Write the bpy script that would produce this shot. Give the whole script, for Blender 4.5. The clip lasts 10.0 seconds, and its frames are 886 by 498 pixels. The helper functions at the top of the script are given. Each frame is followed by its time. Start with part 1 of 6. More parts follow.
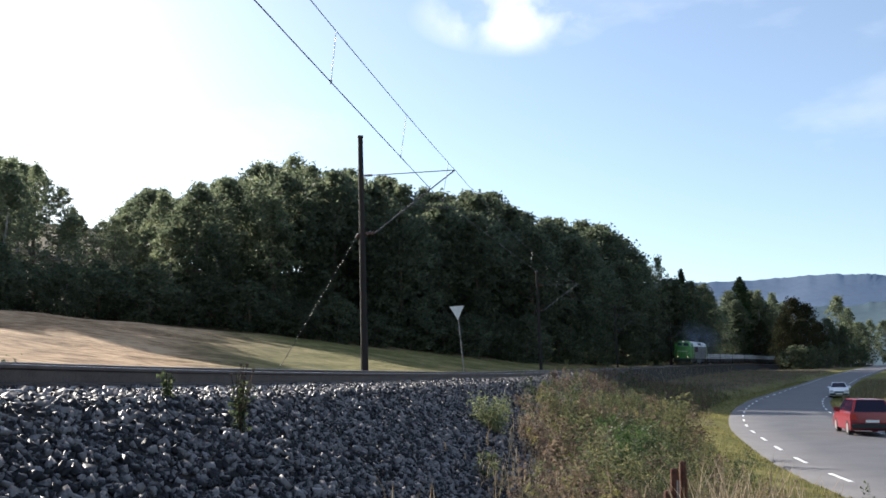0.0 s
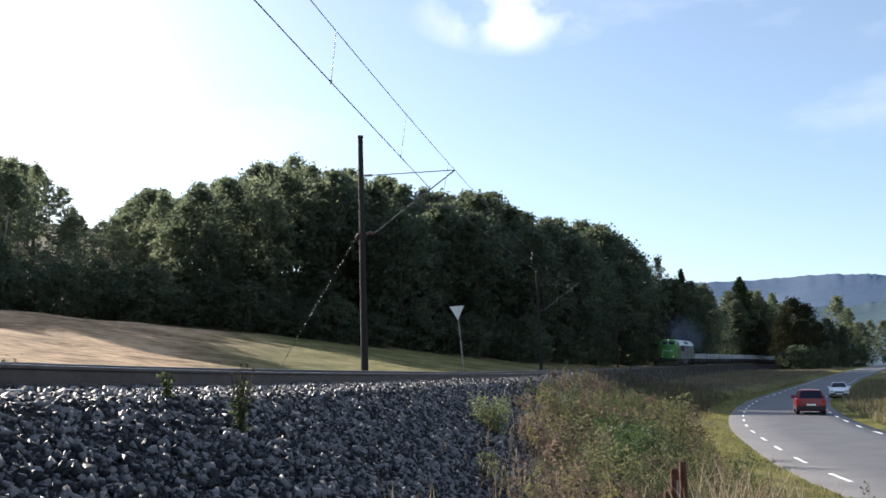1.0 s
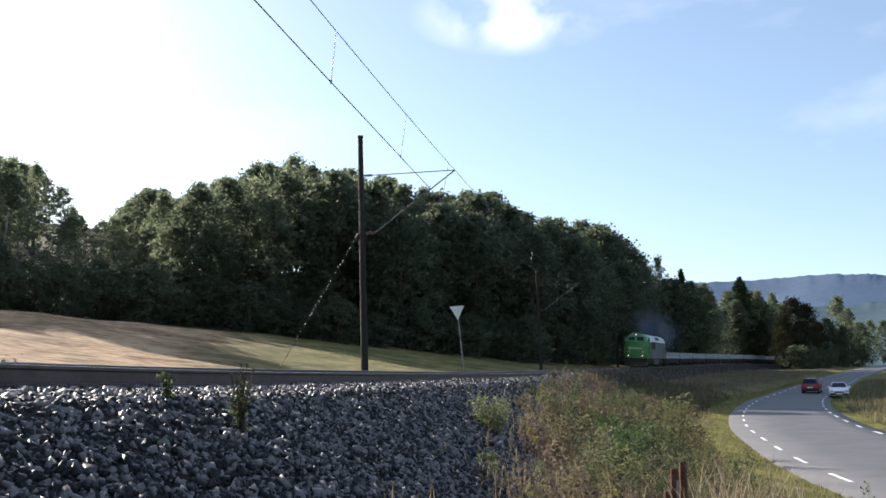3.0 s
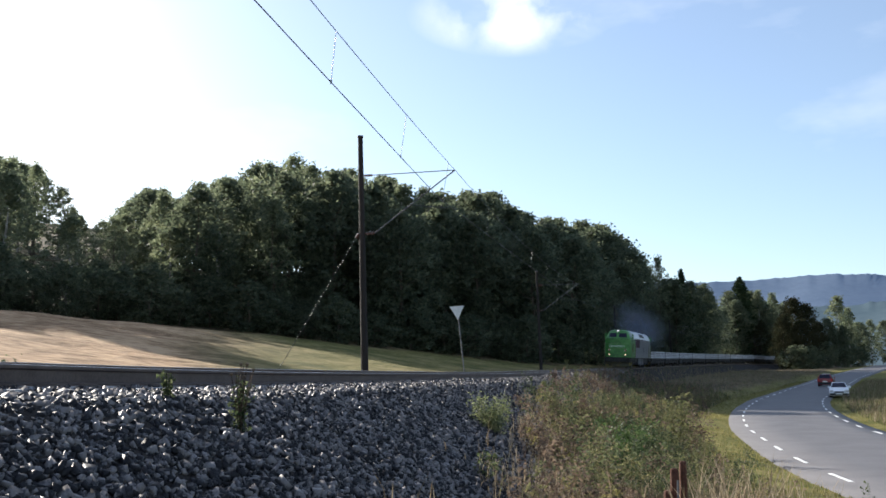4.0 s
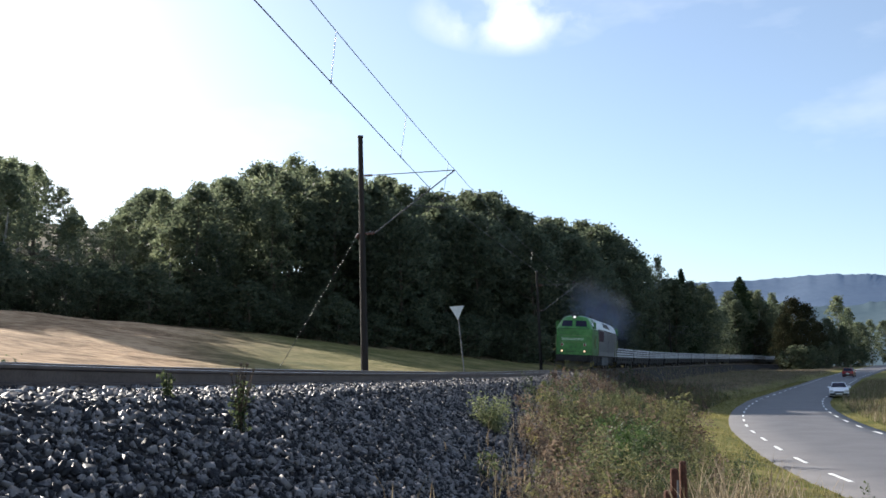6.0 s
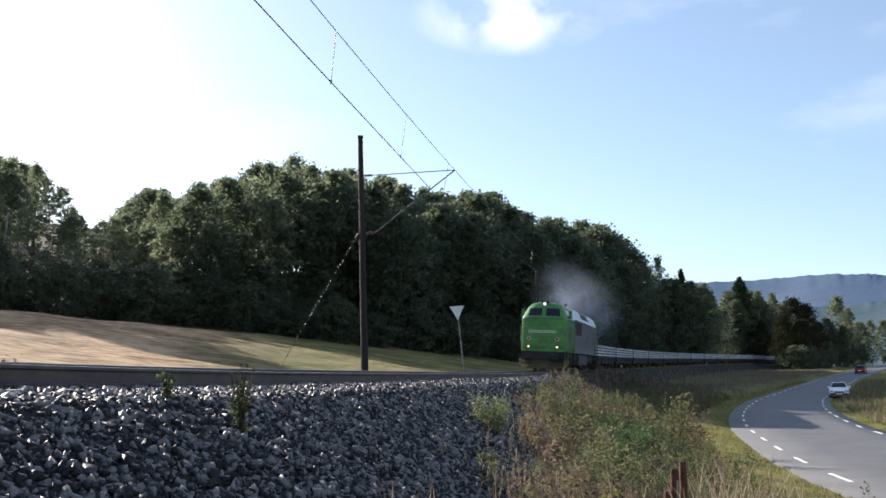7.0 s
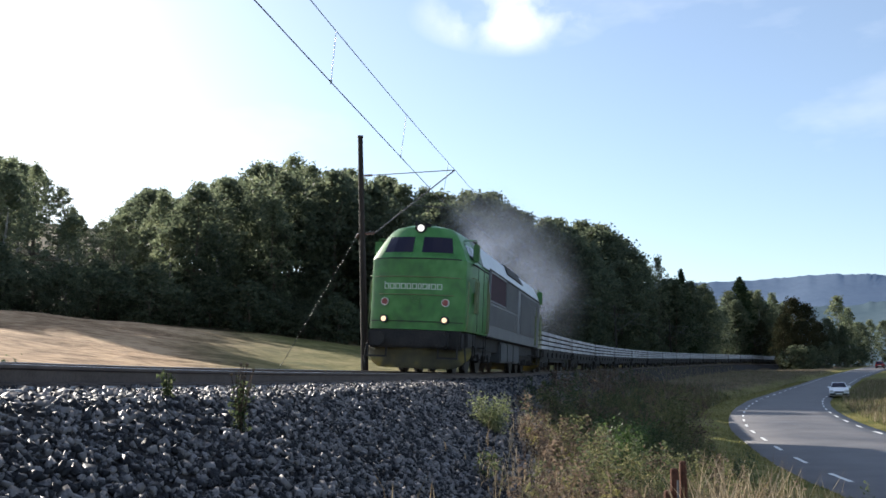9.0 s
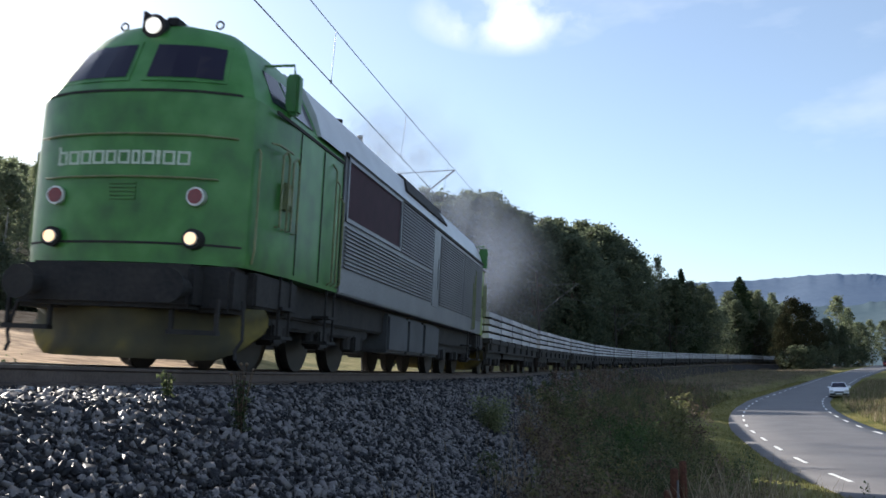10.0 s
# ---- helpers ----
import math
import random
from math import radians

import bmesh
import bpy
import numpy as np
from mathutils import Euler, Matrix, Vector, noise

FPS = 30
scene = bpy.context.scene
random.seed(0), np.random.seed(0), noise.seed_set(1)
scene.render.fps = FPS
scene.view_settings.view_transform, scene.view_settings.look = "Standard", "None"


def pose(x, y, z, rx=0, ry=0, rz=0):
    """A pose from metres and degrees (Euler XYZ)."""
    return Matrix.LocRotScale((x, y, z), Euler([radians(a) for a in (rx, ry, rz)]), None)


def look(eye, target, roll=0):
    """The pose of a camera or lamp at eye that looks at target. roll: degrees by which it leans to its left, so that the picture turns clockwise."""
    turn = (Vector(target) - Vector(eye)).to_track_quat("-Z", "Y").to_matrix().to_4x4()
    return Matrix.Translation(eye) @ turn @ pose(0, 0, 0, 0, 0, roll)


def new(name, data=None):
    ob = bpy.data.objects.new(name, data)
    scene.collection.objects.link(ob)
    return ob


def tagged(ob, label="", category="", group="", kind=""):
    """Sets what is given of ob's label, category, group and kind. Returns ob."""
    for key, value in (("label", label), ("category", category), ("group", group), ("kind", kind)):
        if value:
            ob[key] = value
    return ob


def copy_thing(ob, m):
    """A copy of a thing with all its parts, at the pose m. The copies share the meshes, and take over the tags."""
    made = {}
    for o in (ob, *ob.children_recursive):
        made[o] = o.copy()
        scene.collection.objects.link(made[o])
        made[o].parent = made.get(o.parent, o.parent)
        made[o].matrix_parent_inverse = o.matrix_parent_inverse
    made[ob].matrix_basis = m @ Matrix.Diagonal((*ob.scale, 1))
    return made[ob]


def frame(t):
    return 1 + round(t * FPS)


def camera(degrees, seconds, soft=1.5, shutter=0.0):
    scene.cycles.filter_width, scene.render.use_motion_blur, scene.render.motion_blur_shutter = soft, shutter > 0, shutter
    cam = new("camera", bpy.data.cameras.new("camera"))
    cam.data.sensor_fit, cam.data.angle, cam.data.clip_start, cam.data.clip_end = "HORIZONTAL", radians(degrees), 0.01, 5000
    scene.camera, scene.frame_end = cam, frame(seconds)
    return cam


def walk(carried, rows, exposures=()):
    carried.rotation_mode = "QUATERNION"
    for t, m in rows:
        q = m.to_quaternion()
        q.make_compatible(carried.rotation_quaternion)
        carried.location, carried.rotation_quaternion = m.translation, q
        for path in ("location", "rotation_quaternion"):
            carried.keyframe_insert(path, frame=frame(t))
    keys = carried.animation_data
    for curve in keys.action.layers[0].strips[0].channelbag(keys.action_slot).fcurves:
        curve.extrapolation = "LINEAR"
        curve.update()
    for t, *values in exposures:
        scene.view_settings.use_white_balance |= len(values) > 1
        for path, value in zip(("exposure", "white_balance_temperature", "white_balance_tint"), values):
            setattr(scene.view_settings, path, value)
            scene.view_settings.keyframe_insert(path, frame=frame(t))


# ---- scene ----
# ---- camera: it stands still beside the embankment ----
EYE = 2.0
cam = camera(51.0, 10.0, soft=1.6, shutter=0.1)
CAM_POSE = pose(0, 0, EYE, 90 + 8.614, 0, 0)
walk(cam, [(0.0, CAM_POSE), (10.0, CAM_POSE)], [(0.0, 0.95), (10.0, 0.95)])

# ---- world, sun ----
SUN_AZ, SUN_EL = 41.6, 23.3  # degrees to the left of +y, degrees up
world = bpy.data.worlds.new("sky")
scene.world = world
world.use_nodes = True


def build_sky():
    nt = world.node_tree
    nt.nodes.clear()
    out = nt.nodes.new("ShaderNodeOutputWorld")
    bg = nt.nodes.new("ShaderNodeBackground")
    sky = nt.nodes.new("ShaderNodeTexSky")
    sky.sky_type = "NISHITA"
    sky.sun_disc = False
    sky.sun_elevation = radians(SUN_EL)
    sky.sun_rotation = radians(-SUN_AZ)
    sky.air_density, sky.dust_density, sky.ozone_density = 1.0, 0.7, 2.5
    bg.inputs["Strength"].default_value = 0.105
    # thin high cloud: soft wisps of noise over the whole sky
    tc = nt.nodes.new("ShaderNodeTexCoord")
    mp = nt.nodes.new("ShaderNodeMapping")
    mp.inputs["Scale"].default_value = (1.0, 1.0, 2.6)
    mp.inputs["Location"].default_value = (0.31, 0.12, 0.0)
    nz = nt.nodes.new("ShaderNodeTexNoise")
    nz.inputs["Scale"].default_value, nz.inputs["Detail"].default_value, nz.inputs["Roughness"].default_value = 2.4, 6.0, 0.55
    ramp = nt.nodes.new("ShaderNodeValToRGB")
    ramp.color_ramp.elements[0].position, ramp.color_ramp.elements[1].position = 0.54, 0.86
    ramp.color_ramp.elements[0].color, ramp.color_ramp.elements[1].color = (0.10, 0.10, 0.10, 1), (0.75, 0.75, 0.75, 1)
    mix = nt.nodes.new("ShaderNodeMix")
    mix.data_type = "RGBA"
    mix.inputs["B"].default_value = (6.3, 6.6, 7.2, 1)
    link = nt.links.new
    link(tc.outputs["Generated"], mp.inputs["Vector"])
    link(mp.outputs["Vector"], nz.inputs["Vector"])
    link(nz.outputs["Fac"], ramp.inputs["Fac"])
    # one brighter fair-weather cloud, high over the valley
    spot = nt.nodes.new("ShaderNodeMapping")
    spot.vector_type = "POINT"
    spot.inputs["Scale"].default_value = (8.5, 8.5, 24.0)
    spot.inputs["Location"].default_value = (-0.078 * 8.5, -0.918 * 8.5, -0.386 * 24.0)
    ball = nt.nodes.new("ShaderNodeTexGradient")
    ball.gradient_type = "SPHERICAL"
    fluff = nt.nodes.new("ShaderNodeTexNoise")
    fluff.inputs["Scale"].default_value, fluff.inputs["Detail"].default_value = 11.0, 6.0
    thin = nt.nodes.new("ShaderNodeMath")
    thin.operation, thin.use_clamp = "MULTIPLY_ADD", True
    thin.inputs[1].default_value, thin.inputs[2].default_value = 3.6, -1.45
    shape = nt.nodes.new("ShaderNodeMath")
    shape.operation = "MULTIPLY"
    lift = nt.nodes.new("ShaderNodeMath")
    lift.operation, lift.use_clamp = "MULTIPLY_ADD", True
    lift.inputs[1].default_value = 2.0
    link(tc.outputs["Generated"], spot.inputs["Vector"])
    link(spot.outputs["Vector"], ball.inputs["Vector"])
    link(tc.outputs["Generated"], fluff.inputs["Vector"])
    link(ball.outputs["Fac"], shape.inputs[0])
    link(fluff.outputs["Fac"], thin.inputs[0])
    link(thin.outputs[0], shape.inputs[1])
    link(shape.outputs[0], lift.inputs[0])
    link(ramp.outputs["Color"], lift.inputs[2])
    link(lift.outputs[0], mix.inputs["Factor"])
    link(sky.outputs["Color"], mix.inputs["A"])
    link(mix.outputs["Result"], bg.inputs["Color"])
    nt.links.new(bg.outputs["Background"], out.inputs["Surface"])


build_sky()
sun = new("sun", bpy.data.lights.new("sun", "SUN"))
sun.data.energy, sun.data.angle, sun.data.color = 5.0, radians(0.55), (1.0, 0.93, 0.82)
sa, se = radians(SUN_AZ), radians(SUN_EL)
SUN_DIR = Vector((-math.sin(sa) * math.cos(se), math.cos(sa) * math.cos(se), math.sin(se)))
sun.matrix_world = look(SUN_DIR * 200, (0, 0, 0))


# ---- materials ----
def material(name, colours, scale=3.0, rough=0.8, metal=0.0, bump=0.0, fine=40.0, island=0.0, obrand=0.0,
             translucent=0.0, spec=0.3, stretch=(1, 1, 1), coords="Object"):
    """colours: two or three base colours mixed by noise at two scales."""
    m = bpy.data.materials.new(name)
    m.use_nodes = True
    nt = m.node_tree
    nt.nodes.clear()
    N, L = nt.nodes.new, nt.links.new
    out = N("ShaderNodeOutputMaterial")
    tc = N("ShaderNodeTexCoord")
    mp = N("ShaderNodeMapping")
    mp.inputs["Scale"].default_value = stretch
    L(tc.outputs[coords], mp.inputs["Vector"])
    big = N("ShaderNodeTexNoise")
    big.inputs["Scale"].default_value, big.inputs["Detail"].default_value = scale, 5.0
    small = N("ShaderNodeTexNoise")
    small.inputs["Scale"].default_value, small.inputs["Detail"].default_value = fine, 3.0
    L(mp.outputs["Vector"], big.inputs["Vector"])
    L(mp.outputs["Vector"], small.inputs["Vector"])
    mix = N("ShaderNodeMath")
    mix.operation = "MULTIPLY_ADD"
    mix.inputs[1].default_value, mix.inputs[2].default_value = 0.45, 0.0
    L(small.outputs["Fac"], mix.inputs[0])
    add = N("ShaderNodeMath")
    add.operation = "MULTIPLY_ADD"
    add.inputs[1].default_value = 0.55
    L(big.outputs["Fac"], add.inputs[0])
    L(mix.outputs[0], add.inputs[2])
    fac = add.outputs[0]
    if island or obrand:
        if island:
            geo = N("ShaderNodeNewGeometry")
            rnd = geo.outputs["Random Per Island"]
            amount = island
        else:
            info = N("ShaderNodeObjectInfo")
            rnd = info.outputs["Random"]
            amount = obrand
        shift = N("ShaderNodeMath")
        shift.operation = "MULTIPLY_ADD"
        shift.inputs[1].default_value, shift.inputs[2].default_value = amount, -amount / 2
        L(rnd, shift.inputs[0])
        both = N("ShaderNodeMath")
        both.operation = "ADD"
        L(fac, both.inputs[0])
        L(shift.outputs[0], both.inputs[1])
        fac = both.outputs[0]
    ramp = N("ShaderNodeValToRGB")
    els = ramp.color_ramp.elements
    els[0].position, els[1].position = 0.32, 0.68
    els[0].color, els[1].color = (*colours[0], 1), (*colours[-1], 1)
    if len(colours) == 3:
        els.new(0.5).color = (*colours[1], 1)
    L(fac, ramp.inputs["Fac"])
    bsdf = N("ShaderNodeBsdfPrincipled")
    bsdf.inputs["Roughness"].default_value, bsdf.inputs["Metallic"].default_value = rough, metal
    bsdf.inputs["Specular IOR Level"].default_value = spec
    L(ramp.outputs["Color"], bsdf.inputs["Base Color"])
    if bump:
        b = N("ShaderNodeBump")
        b.inputs["Strength"].default_value, b.inputs["Distance"].default_value = bump, 0.02
        L(small.outputs["Fac"], b.inputs["Height"])
        L(b.outputs["Normal"], bsdf.inputs["Normal"])
    last = bsdf.outputs["BSDF"]
    if translucent:
        tr = N("ShaderNodeBsdfTranslucent")
        L(ramp.outputs["Color"], tr.inputs["Color"])
        ms = N("ShaderNodeMixShader")
        ms.inputs["Fac"].default_value = translucent
        L(last, ms.inputs[1])
        L(tr.outputs["BSDF"], ms.inputs[2])
        last = ms.outputs["Shader"]
    L(last, out.inputs["Surface"])
    return m


def glow(name, colour, strength):
    m = bpy.data.materials.new(name)
    m.use_nodes = True
    b = m.node_tree.nodes["Principled BSDF"]
    b.inputs["Base Color"].default_value = (*colour, 1)
    b.inputs["Emission Color"].default_value = (*colour, 1)
    b.inputs["Emission Strength"].default_value = strength
    return m


def ground_material():
    """Meadow, stubble field, forest floor and mown verge, blended by the land-use attribute of the ground sheet."""
    m = bpy.data.materials.new("meadow_ground")
    m.use_nodes = True
    nt = m.node_tree
    N, L = nt.nodes.new, nt.links.new
    bsdf = nt.nodes["Principled BSDF"]
    bsdf.inputs["Roughness"].default_value, bsdf.inputs["Specular IOR Level"].default_value = 0.95, 0.1
    tc = N("ShaderNodeTexCoord")
    big, small = N("ShaderNodeTexNoise"), N("ShaderNodeTexNoise")
    for n, s in ((big, 0.22), (small, 1.5)):
        n.inputs["Scale"].default_value, n.inputs["Detail"].default_value = s, 6.0
        L(tc.outputs["Object"], n.inputs["Vector"])
    fac = N("ShaderNodeMix")
    fac.inputs["Factor"].default_value = 0.5
    L(big.outputs["Fac"], fac.inputs["A"])
    L(small.outputs["Fac"], fac.inputs["B"])

    def ramp(cols):
        r = N("ShaderNodeValToRGB")
        e = r.color_ramp.elements
        e[0].position, e[1].position = 0.40, 0.60
        e[0].color, e[1].color = (*cols[0], 1), (*cols[2], 1)
        e.new(0.5).color = (*cols[1], 1)
        L(fac.outputs["Result"], r.inputs["Fac"])
        return r.outputs["Color"]
    land = N("ShaderNodeAttribute")
    land.attribute_name = "land_use"
    sep = N("ShaderNodeSeparateColor")
    L(land.outputs["Color"], sep.inputs["Color"])
    now = ramp([(0.05, 0.040, 0.024), (0.105, 0.080, 0.046), (0.18, 0.135, 0.08)])
    for key, cols in (("Red", [(0.20, 0.118, 0.062), (0.36, 0.225, 0.125), (0.52, 0.35, 0.205)]),
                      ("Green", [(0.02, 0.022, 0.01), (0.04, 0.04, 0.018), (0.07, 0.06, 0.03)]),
                      ("Blue", [(0.085, 0.095, 0.026), (0.155, 0.145, 0.042), (0.23, 0.195, 0.075)])):
        mix = N("ShaderNodeMix")
        mix.data_type = "RGBA"
        L(sep.outputs[key], mix.inputs["Factor"])
        L(now, mix.inputs["A"])
        L(ramp(cols), mix.inputs["B"])
        now = mix.outputs["Result"]
    L(now, bsdf.inputs["Base Color"])
    bump = N("ShaderNodeBump")
    bump.inputs["Strength"].default_value, bump.inputs["Distance"].default_value = 0.9, 0.22
    L(small.outputs["Fac"], bump.inputs["Height"])
    L(bump.outputs["Normal"], bsdf.inputs["Normal"])
    return m


M_GROUND = ground_material()
M_ASPHALT = material("worn_asphalt", [(0.10, 0.097, 0.104), (0.155, 0.15, 0.157)], 0.6, 0.75, bump=0.2, fine=60)
M_TAR = material("tar_seam", [(0.03, 0.03, 0.03), (0.05, 0.05, 0.05)], 3, 0.6)
M_LINE = material("road_paint", [(0.65, 0.65, 0.63), (0.8, 0.8, 0.78)], 3, 0.6)
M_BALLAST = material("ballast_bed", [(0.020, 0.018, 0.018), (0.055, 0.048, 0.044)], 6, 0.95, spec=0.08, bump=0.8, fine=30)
M_STONE = material("crushed_stone", [(0.012, 0.012, 0.015), (0.034, 0.034, 0.040), (0.175, 0.162, 0.162)], 9, 0.56, island=0.95, spec=0.22, bump=0.25, fine=60)
M_RAIL = material("rusty_rail", [(0.085, 0.066, 0.06), (0.16, 0.125, 0.11)], 5, 0.6, metal=0.4)
M_RAILTOP = material("polished_rail", [(0.22, 0.21, 0.21), (0.36, 0.35, 0.35)], 5, 0.42, metal=1.0)
M_CONCRETE = material("pale_concrete", [(0.30, 0.30, 0.315), (0.48, 0.48, 0.49)], 2, 0.85, fine=25, obrand=0.3)
M_WOOD = material("creosoted_wood", [(0.009, 0.008, 0.008), (0.032, 0.024, 0.021)], 3, 0.8, bump=0.5, stretch=(1, 1, 0.1))
M_STEEL = material("galvanised_steel", [(0.10, 0.10, 0.105), (0.19, 0.19, 0.2)], 4, 0.6, metal=0.3)
# lifted, greyish leaf green: haze over the wood is put into the colour
M_LEAF = material("summer_leaf", [(0.062, 0.082, 0.054), (0.105, 0.128, 0.080), (0.165, 0.185, 0.115)], 0.25, 0.6, island=0.35, translucent=0.74, spec=0.26)
M_BARK = material("bark", [(0.05, 0.04, 0.03), (0.14, 0.11, 0.08)], 3, 0.9, bump=0.6)
M_RED = material("red_car_paint", [(0.20, 0.012, 0.022), (0.26, 0.016, 0.028)], 1, 0.25, spec=0.6)
M_WHITE = material("white_car_paint", [(0.75, 0.76, 0.78), (0.82, 0.83, 0.84)], 1, 0.25, spec=0.6)


# ---- mesh helpers ----
def mesh_object(name, verts, faces, mat=None, smooth=False):
    me = bpy.data.meshes.new(name)
    me.from_pydata([tuple(v) for v in verts], [], [tuple(f) for f in faces])
    me.update()
    if mat:
        me.materials.append(mat)
    if smooth:
        me.polygons.foreach_set("use_smooth", [True] * len(me.polygons))
    return new(name, me)


def part(name, bm, mat, parent, label="", smooth=False):
    me = bpy.data.meshes.new(name)
    bm.normal_update()
    bm.to_mesh(me)
    bm.free()
    me.materials.append(mat)
    if smooth:
        me.polygons.foreach_set("use_smooth", [True] * len(me.polygons))
    ob = new(name, me)
    ob.parent = parent
    return tagged(ob, label) if label else ob


def box(bm, x0, x1, y0, y1, z0, z1, bevel=0.0):
    made = bmesh.ops.create_cube(bm, size=1)["verts"]
    for v in made:
        v.co = Vector(((x0 + x1) / 2 + v.co.x * (x1 - x0), (y0 + y1) / 2 + v.co.y * (y1 - y0), (z0 + z1) / 2 + v.co.z * (z1 - z0)))
    if bevel:
        edges = list({e for v in made for e in v.link_edges})
        bmesh.ops.bevel(bm, geom=edges, offset=bevel, segments=2, affect="EDGES")
    return bm


def rod(bm, a, b, r0, r1=None, sides=8):
    a, b = Vector(a), Vector(b)
    r1 = r0 if r1 is None else r1
    m = Matrix.Translation((a + b) / 2) @ (b - a).to_track_quat("Z", "Y").to_matrix().to_4x4()
    bmesh.ops.create_cone(bm, cap_ends=True, segments=sides, radius1=r0, radius2=r1, depth=(b - a).length, matrix=m)
    return bm


def empty(name, m=None):
    ob = new(name)
    ob.empty_display_size = 0.3
    if m is not None:
        ob.matrix_world = m
    return ob


# ---- the lie of the land: railway, road, hill ----
S_KNOT = [0, 30, 70, 120, 170, 230, 330, 480]
HEADING = [0.1695, 0.2183, 0.2769, 0.3529, 0.4205, 0.4987, 0.56, 0.60]
RISE = [0.2277, 0.6971, 1.6504, 3.0254, 4.5355, 6.2693, 8.2, 10.0]
S0, STEP = -40.0, 1.0
S_ALL = np.arange(S0, 480.0, STEP)
soft_k = np.hanning(25)
soft_k /= soft_k.sum()
TH = np.convolve(np.pad(np.interp(S_ALL, S_KNOT, HEADING), 12, mode="edge"), soft_k, "valid")
TZ = np.convolve(np.pad(np.interp(S_ALL, S_KNOT, RISE), 12, mode="edge"), soft_k, "valid") + EYE
TX = np.concatenate([[0], np.cumsum(np.sin(TH[:-1]))])
TY = np.concatenate([[0], np.cumsum(np.cos(TH[:-1]))])
TX += -3.732 - np.interp(0, S_ALL, TX)
TY += 10.1775 - np.interp(0, S_ALL, TY)
CANT = 0.0487


def on_track(s, d=0.0, h=0.0):
    """A point d metres to the right of the track (for one who looks along +s) and h above its rails, with the cant."""
    x, y, z, th = (float(np.interp(s, S_ALL, a)) for a in (TX, TY, TZ, TH))
    side = Vector((math.cos(th) * math.cos(CANT), -math.sin(th) * math.cos(CANT), -math.sin(CANT)))
    up = Vector((math.cos(th) * math.sin(CANT), -math.sin(th) * math.sin(CANT), math.cos(CANT)))
    return Vector((x, y, z)) + side * d + up * h


R_Y = [-60, 0, 20, 26.35, 32.6, 38.15, 44.7, 50.4, 55.85, 62.7, 69.7, 79, 87.3, 101.9, 119.95, 150, 172.8, 215, 260, 330, 420]
R_X = [12.5, 8.2, 9.2, 10.27, 11.6, 12.95, 14.5, 16.1, 17.75, 20.0, 22.5, 26.1, 29.6, 36.8, 45.8, 60.6, 73.2, 97.2, 124, 170, 232]
R_ZY = [-60, 20, 35, 48, 60, 75, 90, 110, 135, 160, 190, 240, 330, 420]
R_Z = [-2.3, -2.2, -2.05, -1.85, -1.55, -1.2, -0.75, 0.1, 1.1, 2.2, 3.8, 6.2, 8.0, 9.0]


def smooth_rows(y, ys, vs, width=21):
    k = np.hanning(width)
    k /= k.sum()
    return np.convolve(np.pad(np.interp(y, ys, vs), width // 2, mode="reflect", reflect_type="odd"), k, "valid")


RY = np.arange(-60.0, 420.0, 1.0)
RLX = smooth_rows(RY, R_Y, R_X, 13)
RZ = smooth_rows(RY, R_ZY, R_Z) + EYE
slope = np.gradient(RLX, RY)
nn = np.sqrt(1 + slope ** 2)
# the middle of the road: 3 m to the right of its left edge line
RMX, RMY = RLX + 3.0 / nn, RY - 3.0 * slope / nn
RNX, RNY = 1 / nn, -slope / nn


def near(px, py, lx, ly):
    best, index = np.full(px.shape, 1e18), np.zeros(px.shape, int)
    for i in range(len(lx)):
        q = (px - lx[i]) ** 2 + (py - ly[i]) ** 2
        hit = q < best
        best[hit] = q[hit]
        index[hit] = i
    return np.sqrt(best), index


def smoothstep(a, b, x):
    t = np.clip((x - a) / (b - a), 0, 1)
    return t * t * (3 - 2 * t)


HILL_A = [-2.0, -0.6, -0.45, -0.374, -0.3, -0.173, 0.07, 0.192, 0.253, 0.4, 0.8]
HILL_G = [22, 21, 21, 20, 19, 19, 17, 16, 12, 9.0, 8.0]
EDGE_A = [-2.0, -0.6, -0.477, -0.3, -0.08, 0.1, 0.15, 0.19, 0.25, 0.30, 0.35, 0.8]
EDGE_Y = [95, 80, 79, 88, 100, 120, 138, 158, 185, 222, 262, 420]


